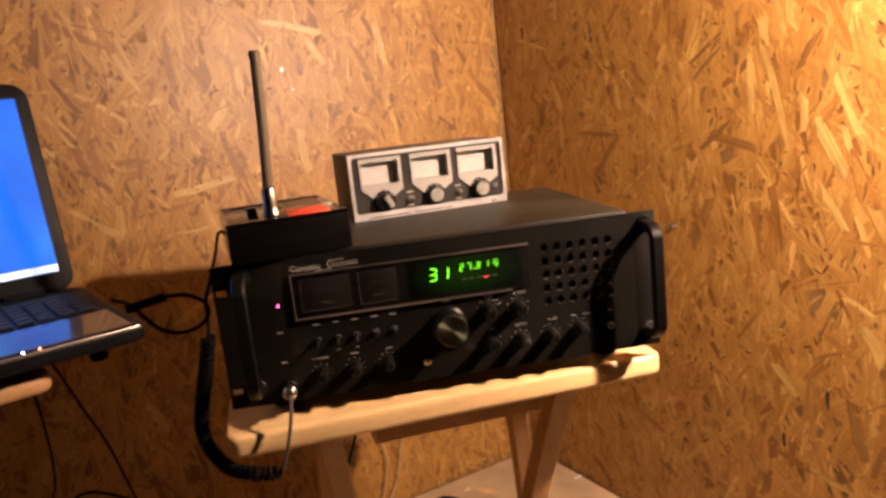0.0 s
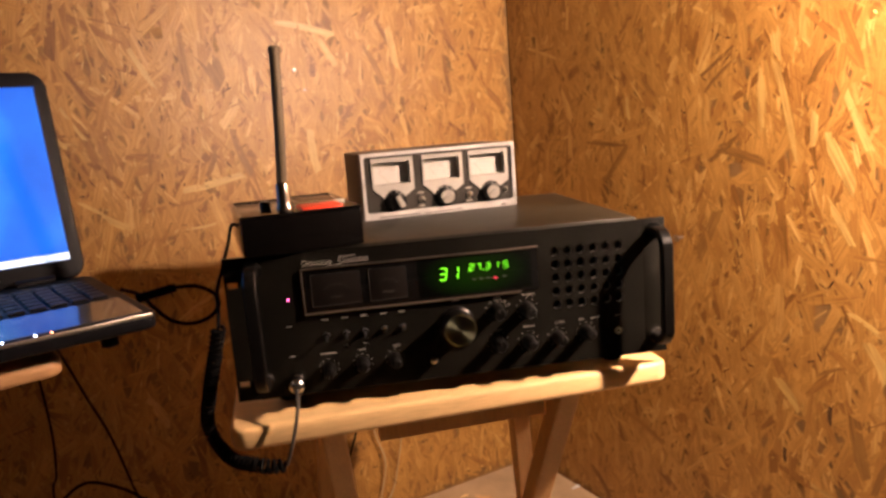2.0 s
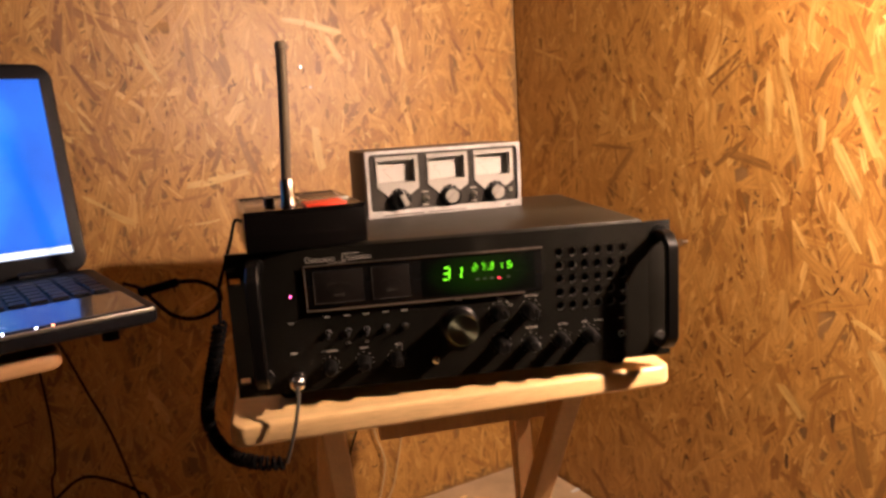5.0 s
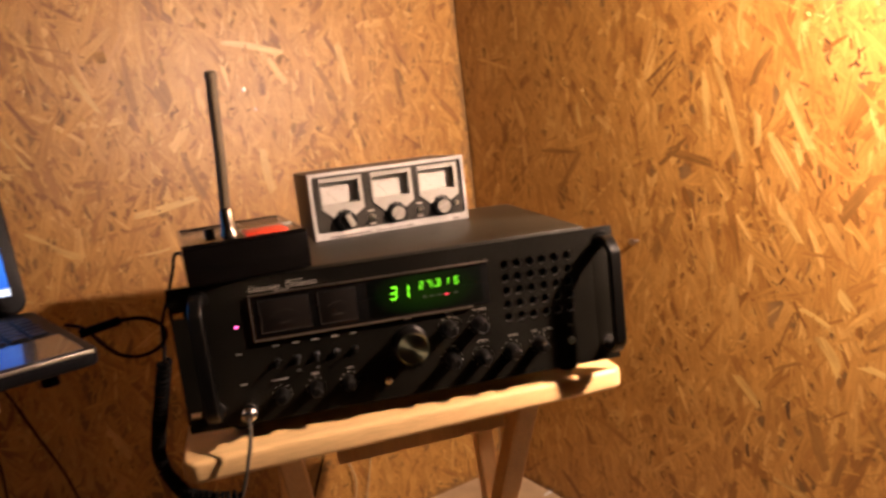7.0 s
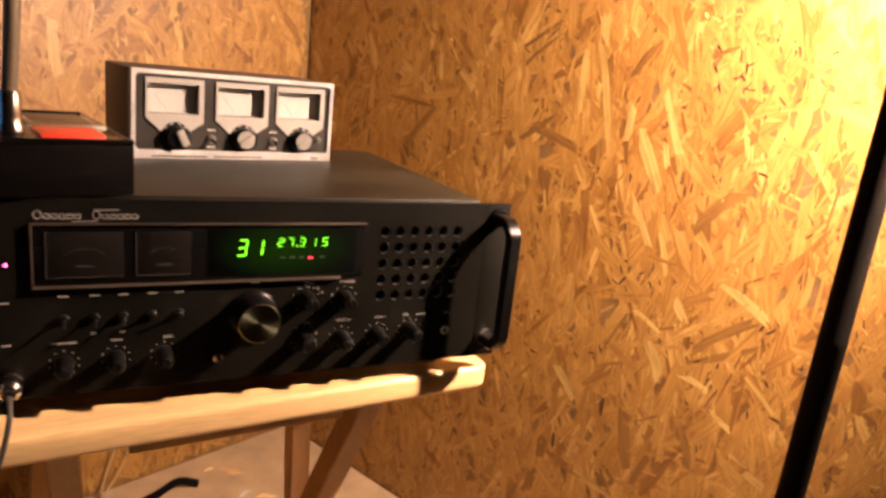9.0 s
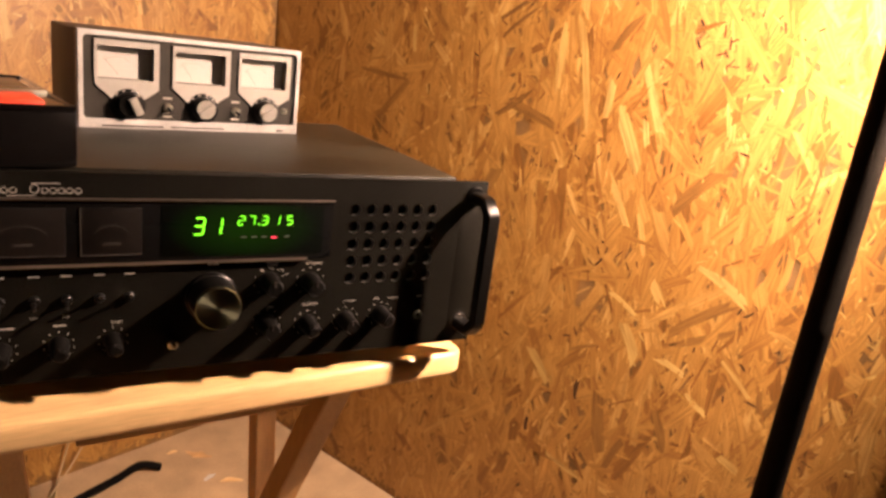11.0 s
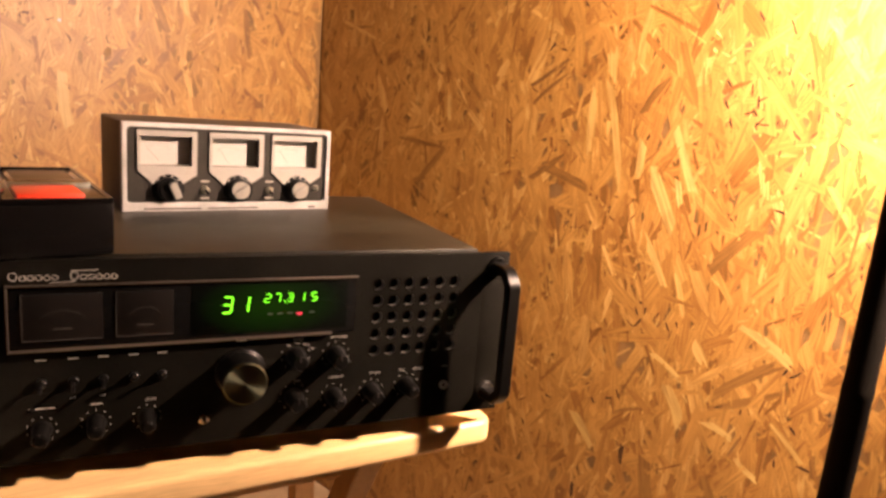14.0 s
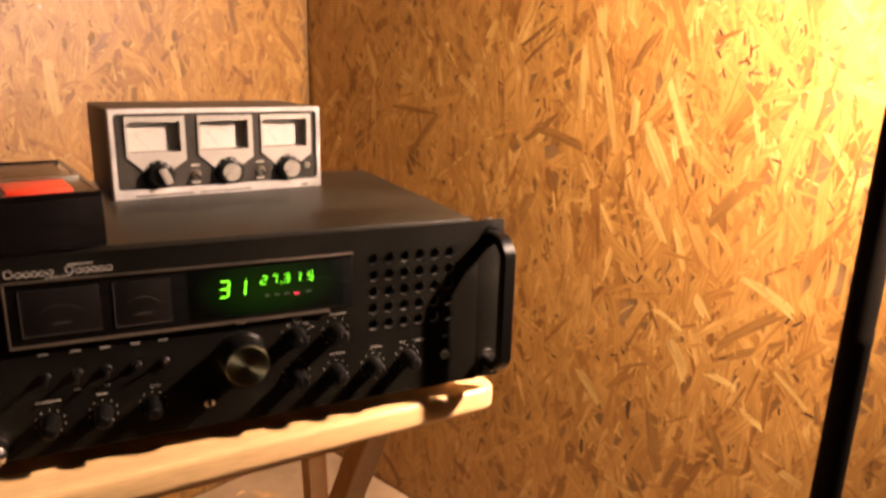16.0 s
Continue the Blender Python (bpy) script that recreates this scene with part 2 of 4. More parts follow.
def part(name, bm, mat, parent, label="", at=None, kind=""):
    """One mesh under a thing or a part; bm is in the parent's own frame, or in the frame at."""
    ob = new(name, bm if isinstance(bm, bpy.types.Mesh) else mesh_of(bm, name, mat))
    ob.parent = parent
    if at is not None:
        ob.matrix_basis = at
    return tagged(ob, label, kind=kind)


def solo(name, bm, mat, m, label, category, group="", kind=""):
    ob = new(name, mesh_of(bm, name, mat))
    ob.matrix_world = m
    return tagged(ob, label, category, group, kind)


def block(lo, hi, bevel=0.0, segments=2, bm=None):
    """A box from corner to corner with rounded edges."""
    made = bmesh.new()
    lo, hi = Vector(lo), Vector(hi)
    bmesh.ops.create_cube(made, size=1.0, matrix=Matrix.Translation((lo + hi) / 2) @ Matrix.Diagonal((*(hi - lo), 1)))
    if bevel:
        bmesh.ops.bevel(made, geom=list(made.edges), offset=bevel, segments=segments, affect="EDGES", profile=0.5)
    return joined(bm, made)


def joined(bm, made):
    if bm is None:
        return made
    me = bpy.data.meshes.new("join")
    made.to_mesh(me)
    made.free()
    bm.from_mesh(me)
    bpy.data.meshes.remove(me)
    return bm


def slab(x0, x1, y0, y1, z0, z1, corner, edge, steps=7, rolls=4):
    """A flat board with rounded corners and rolled edges."""
    made = bmesh.new()
    levels = [(z0 + edge * (1 - math.cos(a)), edge * (1 - math.sin(a))) for a in np.linspace(0, math.pi / 2, rolls)]
    levels += [(z1 - edge * (1 - math.cos(a)), edge * (1 - math.sin(a))) for a in np.linspace(math.pi / 2, 0, rolls)]
    rings = []
    for z, inset in levels:
        r = max(1e-4, corner - inset)
        ring = []
        for cx, cy, start in ((x1 - corner, y0 + corner, -90), (x1 - corner, y1 - corner, 0), (x0 + corner, y1 - corner, 90), (x0 + corner, y0 + corner, 180)):
            for k in range(steps):
                a = radians(start + 90 * k / (steps - 1))
                ring.append(made.verts.new((cx + r * math.cos(a), cy + r * math.sin(a), z)))
        rings.append(ring)
    for a, b in zip(rings, rings[1:]):
        for i in range(len(a)):
            j = (i + 1) % len(a)
            made.faces.new((a[i], a[j], b[j], b[i]))
    made.faces.new(rings[0][::-1])
    made.faces.new(rings[-1])
    return made


def lathe(profile, axis="z", at=(0, 0, 0), sides=24, bm=None):
    """A turned body: profile of (radius, height) along the axis; 'y' turns it to face -y."""
    made = bmesh.new()
    rings = []
    for r, h in profile:
        if r < 1e-6:
            rings.append([made.verts.new((0, 0, h))])
        else:
            rings.append([made.verts.new((r * math.cos(2 * math.pi * i / sides), r * math.sin(2 * math.pi * i / sides), h)) for i in range(sides)])
    for a, b in zip(rings, rings[1:]):
        for i in range(sides):
            j = (i + 1) % sides
            if len(a) == 1 and len(b) > 1:
                made.faces.new((a[0], b[i], b[j]))
            elif len(b) == 1 and len(a) > 1:
                made.faces.new((a[i], a[j], b[0]))
            elif len(a) > 1:
                made.faces.new((a[i], a[j], b[j], b[i]))
    turn = pose(0, 0, 0, 90, 0, 0) if axis == "y" else (pose(0, 0, 0, 0, 90, 0) if axis == "x" else Matrix())
    made.transform(Matrix.Translation(at) @ turn)
    return joined(bm, made)


def smooth_path(points, steps=8):
    """Catmull-Rom through the points."""
    p = [Vector(v) for v in points]
    p = [2 * p[0] - p[1]] + p + [2 * p[-1] - p[-2]]
    out = []
    for a, b, c, d in zip(p, p[1:], p[2:], p[3:]):
        for i in range(steps):
            t = i / steps
            out.append(0.5 * (2 * b + (c - a) * t + (2 * a - 5 * b + 4 * c - d) * t * t + (3 * b - a - 3 * c + d) * t**3))
    out.append(p[-2])
    return out


def tube(path, radius, sides=8, bm=None, square=None):
    """A tube along a path, round, or with a rectangular section of square=(width, height)."""
    made = bmesh.new()
    rings, normal = [], None
    for i, q in enumerate(path):
        way = (path[min(i + 1, len(path) - 1)] - path[max(i - 1, 0)]).normalized()
        if normal is None:
            normal = way.orthogonal().normalized() if square is None else Vector((1, 0, 0))
        normal = (normal - way * normal.dot(way)).normalized()
        other = way.cross(normal)
        if square:
            a, b = square[0] / 2, square[1] / 2
            offs = [(a, b - .0015), (a - .0015, b), (-a + .0015, b), (-a, b - .0015), (-a, -b + .0015), (-a + .0015, -b), (a - .0015, -b), (a, -b + .0015)]
        else:
            offs = [(radius * math.cos(2 * math.pi * k / sides), radius * math.sin(2 * math.pi * k / sides)) for k in range(sides)]
        rings.append([made.verts.new(q + normal * u + other * v) for u, v in offs])
    for a, b in zip(rings, rings[1:]):
        for i in range(len(a)):
            j = (i + 1) % len(a)
            made.faces.new((a[i], a[j], b[j], b[i]))
    made.faces.new(rings[0][::-1])
    made.faces.new(rings[-1])
    return joined(bm, made)


def coil(path, radius, wire, turns):
    """A coiled cord round a path."""
    pts = []
    count = turns * 10
    seg = [0.0]
    for a, b in zip(path, path[1:]):
        seg.append(seg[-1] + (b - a).length)
    total, k = seg[-1], 0
    ref = Vector((0.3, 0.9, 0.2))
    for i in range(count + 1):
        s = total * i / count
        while k < len(seg) - 2 and seg[k + 1] < s:
            k += 1
        way = path[k + 1] - path[k]
        q = path[k] + way * ((s - seg[k]) / max(1e-9, way.length))
        way.normalize()
        u = (ref - way * ref.dot(way)).normalized()
        a = 2 * math.pi * i / 10
        pts.append(q + (u * math.cos(a) + way.cross(u) * math.sin(a)) * radius)
    return tube(pts, wire, 5)


def lettering(name, text, size, parent, mat, x, z, y):
    """Raised print facing -y, centred on (x, z)."""
    c = bpy.data.curves.new(name, "FONT")
    c.body, c.size, c.align_x, c.align_y, c.extrude = text, size, "CENTER", "CENTER", 0.00008
    c.resolution_u = 2
    tmp = bpy.data.objects.new(name, c)
    me = bpy.data.meshes.new_from_object(tmp)
    bpy.data.objects.remove(tmp)
    me.materials.append(mat)
    ob = new(name, me)
    ob.parent = parent
    ob.matrix_basis = pose(x, y, z, 90, 0, 0)
    return ob


# ---- the room: two strand-board walls in view, the rest closes the place ----
ROOM = pose(0.578, 1.085, 0, 0, 0, 22.26)
WIDE, LONG, HIGH, THICK = 4.2, 4.6, 2.3, 0.018


def wall(name, lo, hi, label):
    return solo(name, block(lo, hi), OSB, ROOM, label, "wall", kind="structure")


wall_back = wall("wall_back", (-WIDE, 0, 0), (0, THICK, HIGH), "bare tan strand-board wall behind the radio")
wall_right = wall("wall_right", (0, -LONG, 0), (THICK, THICK, HIGH), "bare tan strand-board wall lit by the lamp")
wall("wall_left", (-WIDE - THICK, -LONG, 0), (-WIDE, THICK, HIGH), "bare strand-board wall in the dark")
wall("wall_front", (-WIDE - THICK, -LONG - THICK, 0), (THICK, -LONG, HIGH), "bare strand-board wall behind the camera")
solo("ceiling", block((-WIDE, -LONG, HIGH), (0, 0, HIGH + THICK)), OSB, ROOM, "plain strand-board ceiling", "ceiling", kind="structure")
solo("floor", block((-WIDE - THICK, -LONG - THICK, -0.02), (THICK, THICK, 0)), FLOOR, ROOM, "dusty pale chipboard floor", "floor", kind="structure")


def strand_outline(rng, length, width):
    """A split strand: a long blade with slanting, splintered ends."""
    a, b = length / 2, width / 2
    s1, s2 = rng.uniform(-1.2, 1.2) * width, rng.uniform(-1.2, 1.2) * width
    pinch, other, bow = rng.uniform(0.35, 1.0), rng.uniform(0.25, 1.0), rng.uniform(-0.25, 0.25) * width
    low = [(-a + s1 * 0.5, -b * pinch), (-a * 0.4, -b * rng.uniform(0.8, 1.05) + bow), (a * 0.35, -b * rng.uniform(0.8, 1.05) + bow), (a + s2 * 0.5, -b * other)]
    end = (a + rng.uniform(-0.9, 0.5) * width, rng.uniform(-0.3, 0.3) * b)
    high = [(a - s2 * 0.5, b * other), (a * 0.3, b * rng.uniform(0.8, 1.05) + bow), (-a * 0.45, b * rng.uniform(0.8, 1.05) + bow), (-a - s1 * 0.5, b * pinch)]
    return low + [end] + high


def strand_mesh(name, places, mat, to_world, seed):
    """places: (along, up, angle, length, width, proud, lean, roll); lean and roll are slopes."""
    rng = random.Random(seed)
    verts, faces, uvs = [], [], []
    for s, z, ang, length, width, proud, lean, roll in places:
        c, d = math.cos(ang), math.sin(ang)
        ring = strand_outline(rng, length, width)
        first = len(verts)
        for u, v in ring:
            verts.append(to_world(s + u * c - v * d, z + u * d + v * c, max(0.0001, proud + lean * u + roll * v)))
            uvs.append((u, v))
        faces.append(tuple(range(first, first + len(ring))))
    me = bpy.data.meshes.new(name)
    me.from_pydata(verts, [], faces)
    layer = me.uv_layers.new(name="UVMap")
    for i, loop in enumerate(me.loops):
        layer.data[i].uv = uvs[loop.vertex_index]
    me.materials.append(mat)
    return me


def cover(count, s0, s1, z0, z1, seed):
    rng = random.Random(seed)
    out = []
    for i in range(count):
        big = rng.random()
        length = rng.uniform(0.03, 0.07) if big < 0.40 else rng.uniform(0.06, 0.14)
        width = rng.uniform(0.0022, 0.008) if big < 0.55 else rng.uniform(0.008, 0.024)
        ang = math.pi / 2 + (rng.gauss(0, 0.42) if rng.random() < 0.62 else rng.gauss(0, 1.0))
        level = i / count
        s, z = rng.uniform(s0, s1), rng.uniform(z0, z1)
        if s1 < 1e-6:
            s = min(s, -abs(math.cos(ang)) * length / 2 - width * 1.1)
        z = max(z, abs(math.sin(ang)) * length / 2 + width * 1.1)
        out.append((s, z, ang, length, width, 0.0007 + 0.0006 * level, rng.gauss(0, 0.005), max(-0.05, min(0.05, rng.gauss(0, 0.0155)))))
    return out


def on_back(s, z, proud):
    return (s, -proud, z)


def on_right(s, z, proud):
    return (-proud, s, z)


def strands(wall_ob, places, mat, to_world, seed, label):
    ob = new("wood_strands", strand_mesh("wood_strands", places, mat, to_world, seed))
    ob.parent = wall_ob
    return tagged(ob, label, kind="stuff")


strands(wall_back, cover(11000, -1.55, 0.0, 0.0, 1.75, 3), STRANDS, on_back, 4, "pressed overlapping wood strands")
strands(wall_right, cover(13000, -1.75, 0.0, 0.0, 1.75, 5), STRANDS, on_right, 6, "pressed overlapping wood strands")

def flecks(count, s0, z1, seed, tilt=0.03):
    """Small chips and gaps between the strands, in loose clusters."""
    rng = random.Random(seed)
    out = []
    while len(out) < count:
        cs, cz = rng.uniform(s0, -0.06), rng.uniform(0.06, z1)
        for _ in range(rng.choice((1, 1, 2, 3, 5, 8))):
            s, z = min(-0.03, cs + rng.gauss(0, 0.03)), max(0.03, cz + rng.gauss(0, 0.03))
            out.append((s, z, math.pi / 2 + rng.gauss(0, 0.7), rng.uniform(0.004, 0.019), rng.uniform(0.0012, 0.0036), 0.00150 + 0.00004 * rng.random(), rng.gauss(0, tilt * 0.4), rng.gauss(0, tilt)))
    return out


for wall_ob, to_world, s0, seed in ((wall_back, on_back, -1.4, 21), (wall_right, on_right, -1.5, 31)):
    strands(wall_ob, flecks(420, s0, 1.6, seed), GAP_DARK, to_world, seed + 1, "small dark gaps between strands")
    strands(wall_ob, flecks(420, s0, 1.6, seed + 5, 0.10), PALE_STRANDS, to_world, seed + 2, "small pale chips in the board")
    strands(wall_ob, flecks(520, s0, 1.6, seed + 9, 0.30), GLINTS, to_world, seed + 3, "small raised chips that catch the light")

# strands that stand out: centre along the wall and up, lean, length, width
PALE_R = [
    (-1.056, 0.657, -2.69, 0.093, 0.0160),
    (-0.867, 0.747, -2.13, 0.094, 0.0128),
    (-0.963, 0.619, -2.15, 0.043, 0.0175),
    (-0.914, 0.584, -2.65, 0.059, 0.0094),
    (-0.933, 0.528, -2.10, 0.063, 0.0216),
    (-1.006, 0.513, -2.91, 0.047, 0.0117),
    (-1.055, 0.472, -2.61, 0.040, 0.0091),
    (-1.101, 0.531, -2.44, 0.064, 0.0071),
    (-1.124, 0.399, -2.79, 0.040, 0.0143),
    (-0.782, 0.432, -2.32, 0.059, 0.0182),
    (-0.864, 0.267, -2.92, 0.075, 0.0098),
    (-0.773, 0.926, -1.81, 0.171, 0.0147),
    (-0.870, 0.842, -2.04, 0.102, 0.0228),
    (-0.895, 0.901, -2.00, 0.099, 0.0142),
    (-0.729, 0.945, -1.61, 0.111, 0.0159),
    (-0.825, 0.896, -1.56, 0.050, 0.0140),
    (-0.414, 0.947, -1.64, 0.050, 0.0119),
    (-0.894, 0.853, -1.83, 0.038, 0.0105),
]
DARK_R = [
    (-0.861, 0.550, 1.98, 0.091, 0.0051),
    (-0.913, 0.374, 1.35, 0.103, 0.0245),
    (-1.043, 0.574, 2.60, 0.110, 0.0124),
    (-1.035, 0.602, 2.40, 0.116, 0.0154),
    (-0.986, 0.782, 2.26, 0.091, 0.0221),
    (-0.862, 0.492, 2.66, 0.055, 0.0076),
    (-1.010, 0.400, 1.15, 0.062, 0.0163),
    (-0.947, 0.331, 1.91, 0.065, 0.0120),
    (-1.157, 0.510, 1.90, 0.056, 0.0077),
    (-1.140, 0.509, 1.34, 0.031, 0.0093),
    (-0.638, 1.020, 2.57, 0.088, 0.0084),
    (-0.640, 0.992, 2.46, 0.080, 0.0085),
    (-0.471, 0.988, -2.35, 0.046, 0.0094),
    (-0.375, 0.833, 2.31, 0.104, 0.0146),
    (-0.345, 0.875, -3.08, 0.130, 0.0091),
    (-0.685, 0.853, -2.88, 0.090, 0.0175),
    (-0.652, 0.864, 2.49, 0.083, 0.0109),
    (-0.613, 0.702, 2.04, 0.104, 0.0269),
    (-0.836, 0.993, 2.16, 0.066, 0.0130),
]
GAPS_R = [
    (-0.862, 0.415, 1.57, 0.037, 0.0083),
    (-0.779, 0.312, 1.54, 0.027, 0.0078),
]
PALE_B = [
    (-0.963, 0.804, -0.58, 0.061, 0.0140),
    (-0.771, 0.862, 0.16, 0.128, 0.0159),
    (-1.006, 0.835, -0.62, 0.054, 0.0074),
    (-1.032, 0.960, -0.39, 0.024, 0.0125),
    (-1.015, 0.998, -1.08, 0.071, 0.0080),
    (-0.808, 0.774, 0.07, 0.062, 0.0058),
    (-0.541, 1.170, -0.20, 0.128, 0.0149),
    (-0.545, 0.908, -1.46, 0.095, 0.0198),
    (-0.880, 1.096, -1.11, 0.084, 0.0120),
    (-0.332, 1.129, -1.40, 0.089, 0.0199),
]
DARK_B = [
    (-0.750, 1.085, 1.94, 0.082, 0.0378),
    (-0.706, 0.918, -1.28, 0.105, 0.0165),
    (-0.890, 0.917, -1.62, 0.065, 0.0072),
    (-0.940, 1.098, -1.24, 0.032, 0.0235),
    (-0.771, 0.900, 1.14, 0.054, 0.0122),
    (-0.797, 1.107, -1.51, 0.120, 0.0172),
    (-0.385, 1.092, -1.12, 0.098, 0.0150),
    (-0.187, 1.063, -1.43, 0.094, 0.0132),
]
for wall_ob, places, mat, to_world, label in ((wall_right, PALE_R, PALE_STRANDS, on_right, "pale wood strands"), (wall_right, DARK_R, DARK_STRANDS, on_right, "dark wood strands"), (wall_right, GAPS_R, GAP_DARK, on_right, "dark gaps between strands"),
                                              (wall_back, PALE_B, PALE_STRANDS, on_back, "pale wood strands"), (wall_back, DARK_B, DARK_STRANDS, on_back, "dark wood strands")):
    strands(wall_ob, [(*v, 0.00146 + 0.00001 * i, 0.001, 0.012 * (-1) ** i) for i, v in enumerate(places)], mat, to_world, 9, label)

# ---- the folding table under the radio ----
TABLE_TOP = 0.656


def folding_table(m, label, width, depth, height, inset=0.100, wood=None, thick=0.024):
    """A small slatted-leg folding table, its front edge on local y = 0, local x from 0 to width."""
    t = thing("folding_table", m, label, "table")
    top = slab(0, width, 0, depth, height - thick, height, 0.017, 0.0050)
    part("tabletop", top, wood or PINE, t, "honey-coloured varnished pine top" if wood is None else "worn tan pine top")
    low = height - thick - 0.001

    def leg(x0, y0, x1, y1):
        path = [Vector((x0, y0, low)), Vector(((x0 + x1) / 2, (y0 + y1) / 2, low / 2)), Vector((x1, y1, 0.004))]
        part("leg", tube(path, 0, square=(0.026, 0.030)), PINE_LEG, t)
    for side, x in ((1, width - inset), (-1, inset)):
        leg(x - 0.010 * side, 0.262, x + 0.028 * side, 0.300)
        leg(x - 0.004 * side, 0.056, x - 0.063 * side, 0.345)
    part("batten", block((inset + 0.060, 0.072, height - 0.072), (width - inset - 0.030, 0.092, height - thick - 0.0008), 0.002), PINE_LEG, t, "batten under the top")
    part("crossbar", block((inset + 0.01, 0.282, height * 0.14), (width - inset - 0.01, 0.296, height * 0.14 + 0.03), 0.003), PINE_LEG, t)
    return t


folding_table(pose(-0.007, -0.0386, 0, 0, 0, 5.2), "small varnished pine folding table carrying the radio", 0.497, 0.372, TABLE_TOP)

# ---- the radio ----
PANEL_LOW, PANEL_TOP, LID = 0.672, 0.8272, 0.8285
radio = thing("base_station_radio", pose(0, 0, 0), "black base-station radio with green lit frequency display and rack handles", "radio")
chassis = part("chassis", block((0.026, 0.010, 0.680), (0.453, 0.322, LID), 0.0007), BLACK_STEEL, radio, "worn black painted steel case")

GX0, GZ1, PX, PZ, GR = 0.3466, 0.8085, 0.0145, 0.0150, 0.0050
GX1, GZ0 = GX0 + 6 * PX, GZ1 - 5 * PZ
for lo, hi in (((0.026, 0, PANEL_LOW), (GX0, 0.004, PANEL_TOP)), ((GX1, 0, PANEL_LOW), (0.456, 0.004, PANEL_TOP)),
               ((GX0, 0, GZ1), (GX1, 0.004, PANEL_TOP)), ((GX0, 0, PANEL_LOW), (GX1, 0.004, GZ0)),
               ((0.026, 0.0041, PANEL_LOW + 0.001), (0.456, 0.010, PANEL_TOP - 0.001))):
    if lo[1]:
        front = part("front_panel", block(lo, hi), BLACK_PANEL, radio, "black anodised front panel")
    else:
        part("panel_plate", block(lo, hi), BLACK_PANEL, radio)
for x0, x1 in ((0.0, 0.0258), (0.4562, 0.482)):
    ear = bmesh.new()
    sx = 0.0025
    if x0 > 0.1:
        part("rack_ear", block((x0, 0.0005, PANEL_LOW), (x1, 0.006, PANEL_TOP), 0.0006), BLACK_PANEL, radio, "plain black rack ear")
        continue
    for lo, hi in (((x0, 0.0005, PANEL_LOW), (x1, 0.006, 0.687)), ((x0, 0.0005, 0.694), (x1, 0.006, 0.795)), ((x0, 0.0005, 0.802), (x1, 0.006, PANEL_TOP)),
                   ((x0, 0.0005, 0.687), (sx, 0.006, 0.694)), ((sx + 0.011, 0.0005, 0.687), (x1, 0.006, 0.694)),
                   ((x0, 0.0005, 0.795), (sx, 0.006, 0.802)), ((sx + 0.011, 0.0005, 0.795), (x1, 0.006, 0.802))):
        block(lo, hi, bm=ear)
    part("rack_ear", ear, BLACK_PANEL, radio, "rack ear with open bolt slots")

grille = bmesh.new()
for i in range(6):
    for j in range(5):
        cx, cz = GX0 + PX * (i + 0.5), GZ1 - PZ * (j + 0.5)
        outer, inner = [], []
        for k in range(16):
            a = 2 * math.pi * k / 16
            c, s = math.cos(a), math.sin(a)
            f = 0.5 / max(abs(c), abs(s))
            outer.append(grille.verts.new((cx + c * f * PX, 0, cz + s * f * PZ)))
            inner.append(grille.verts.new((cx + c * GR, 0, cz + s * GR)))
        for k in range(16):
            q = (k + 1) % 16
            grille.faces.new((outer[k], outer[q], inner[q], inner[k]))
for i in range(6):
    for j in range(5):
        part("speaker_hole", lathe([(GR, -0.0001), (GR, -0.0040)], "y", (GX0 + PX * (i + 0.5), 0, GZ1 - PZ * (j + 0.5)), 16), HOLE_EDGE, front)
part("speaker_grille", grille, BLACK_PANEL, front, "panel area pierced by round speaker holes")
cone = part("speaker_cloth", block((GX0, 0.00405, GZ0), (GX1, 0.0041, GZ1)), RUBBER, front)

for x, name in ((0.0300, "handle"), (0.4685, "handle")):
    path = [Vector((x, y, z)) for y, z in ((0.0, 0.8135), (-0.020, 0.8135), (-0.0225, 0.8125), (-0.0312, 0.8035), (-0.032, 0.8010), (-0.032, 0.7050), (-0.0312, 0.7025), (-0.0225, 0.6930), (-0.020, 0.6920), (0.0, 0.6920))]
    h = part(name, tube(path, 0, square=(0.0130, 0.0100)), BLACK_PLASTIC, radio, "black D-shaped rack handle")
    if x > 0.1:
        part("worn_corner", block((-0.0054, -0.0005, -0.0048), (0.0054, 0.0005, 0.0048), 0.0004), WORN_EDGE, h, "corner worn to bare metal", at=pose(x, -0.0298, 0.8108, -45, 0, 0))
    for z in (0.8135, 0.6920):
        part("collar", lathe([(0.0, 0.0035), (0.0085, 0.0035), (0.0095, 0.0), (0.0, 0.0)], "y", (x, 0.0003, z), 16), CHROME if z < 0.7 else BLACK_PLASTIC, h)

# display window
WX0, WX1, WZ0, WZ1 = 0.080, 0.334, 0.7615, 0.8080
window = part("display_window", block((WX0, -0.0016, WZ0), (WX1, 0.0, WZ1), 0.0005), GLASS, radio, "dark smoked display window")
part("trim", block((WX0 - 0.001, -0.0036, WZ1), (WX1 + 0.001, 0, WZ1 + 0.0011), 0.0003), BRASS, window, "thin bronze trim line")
low_trim = bmesh.new()
vs = [low_trim.verts.new(v) for v in ((WX0 - 0.001, 0, WZ0), (WX1 - 0.020, 0, WZ0), (WX1 - 0.020, -0.0048, WZ0 - 0.0012), (WX0 - 0.001, -0.0048, WZ0 - 0.0012), (WX1 - 0.020, 0, WZ0 - 0.0024), (WX0 - 0.001, 0, WZ0 - 0.0024))]
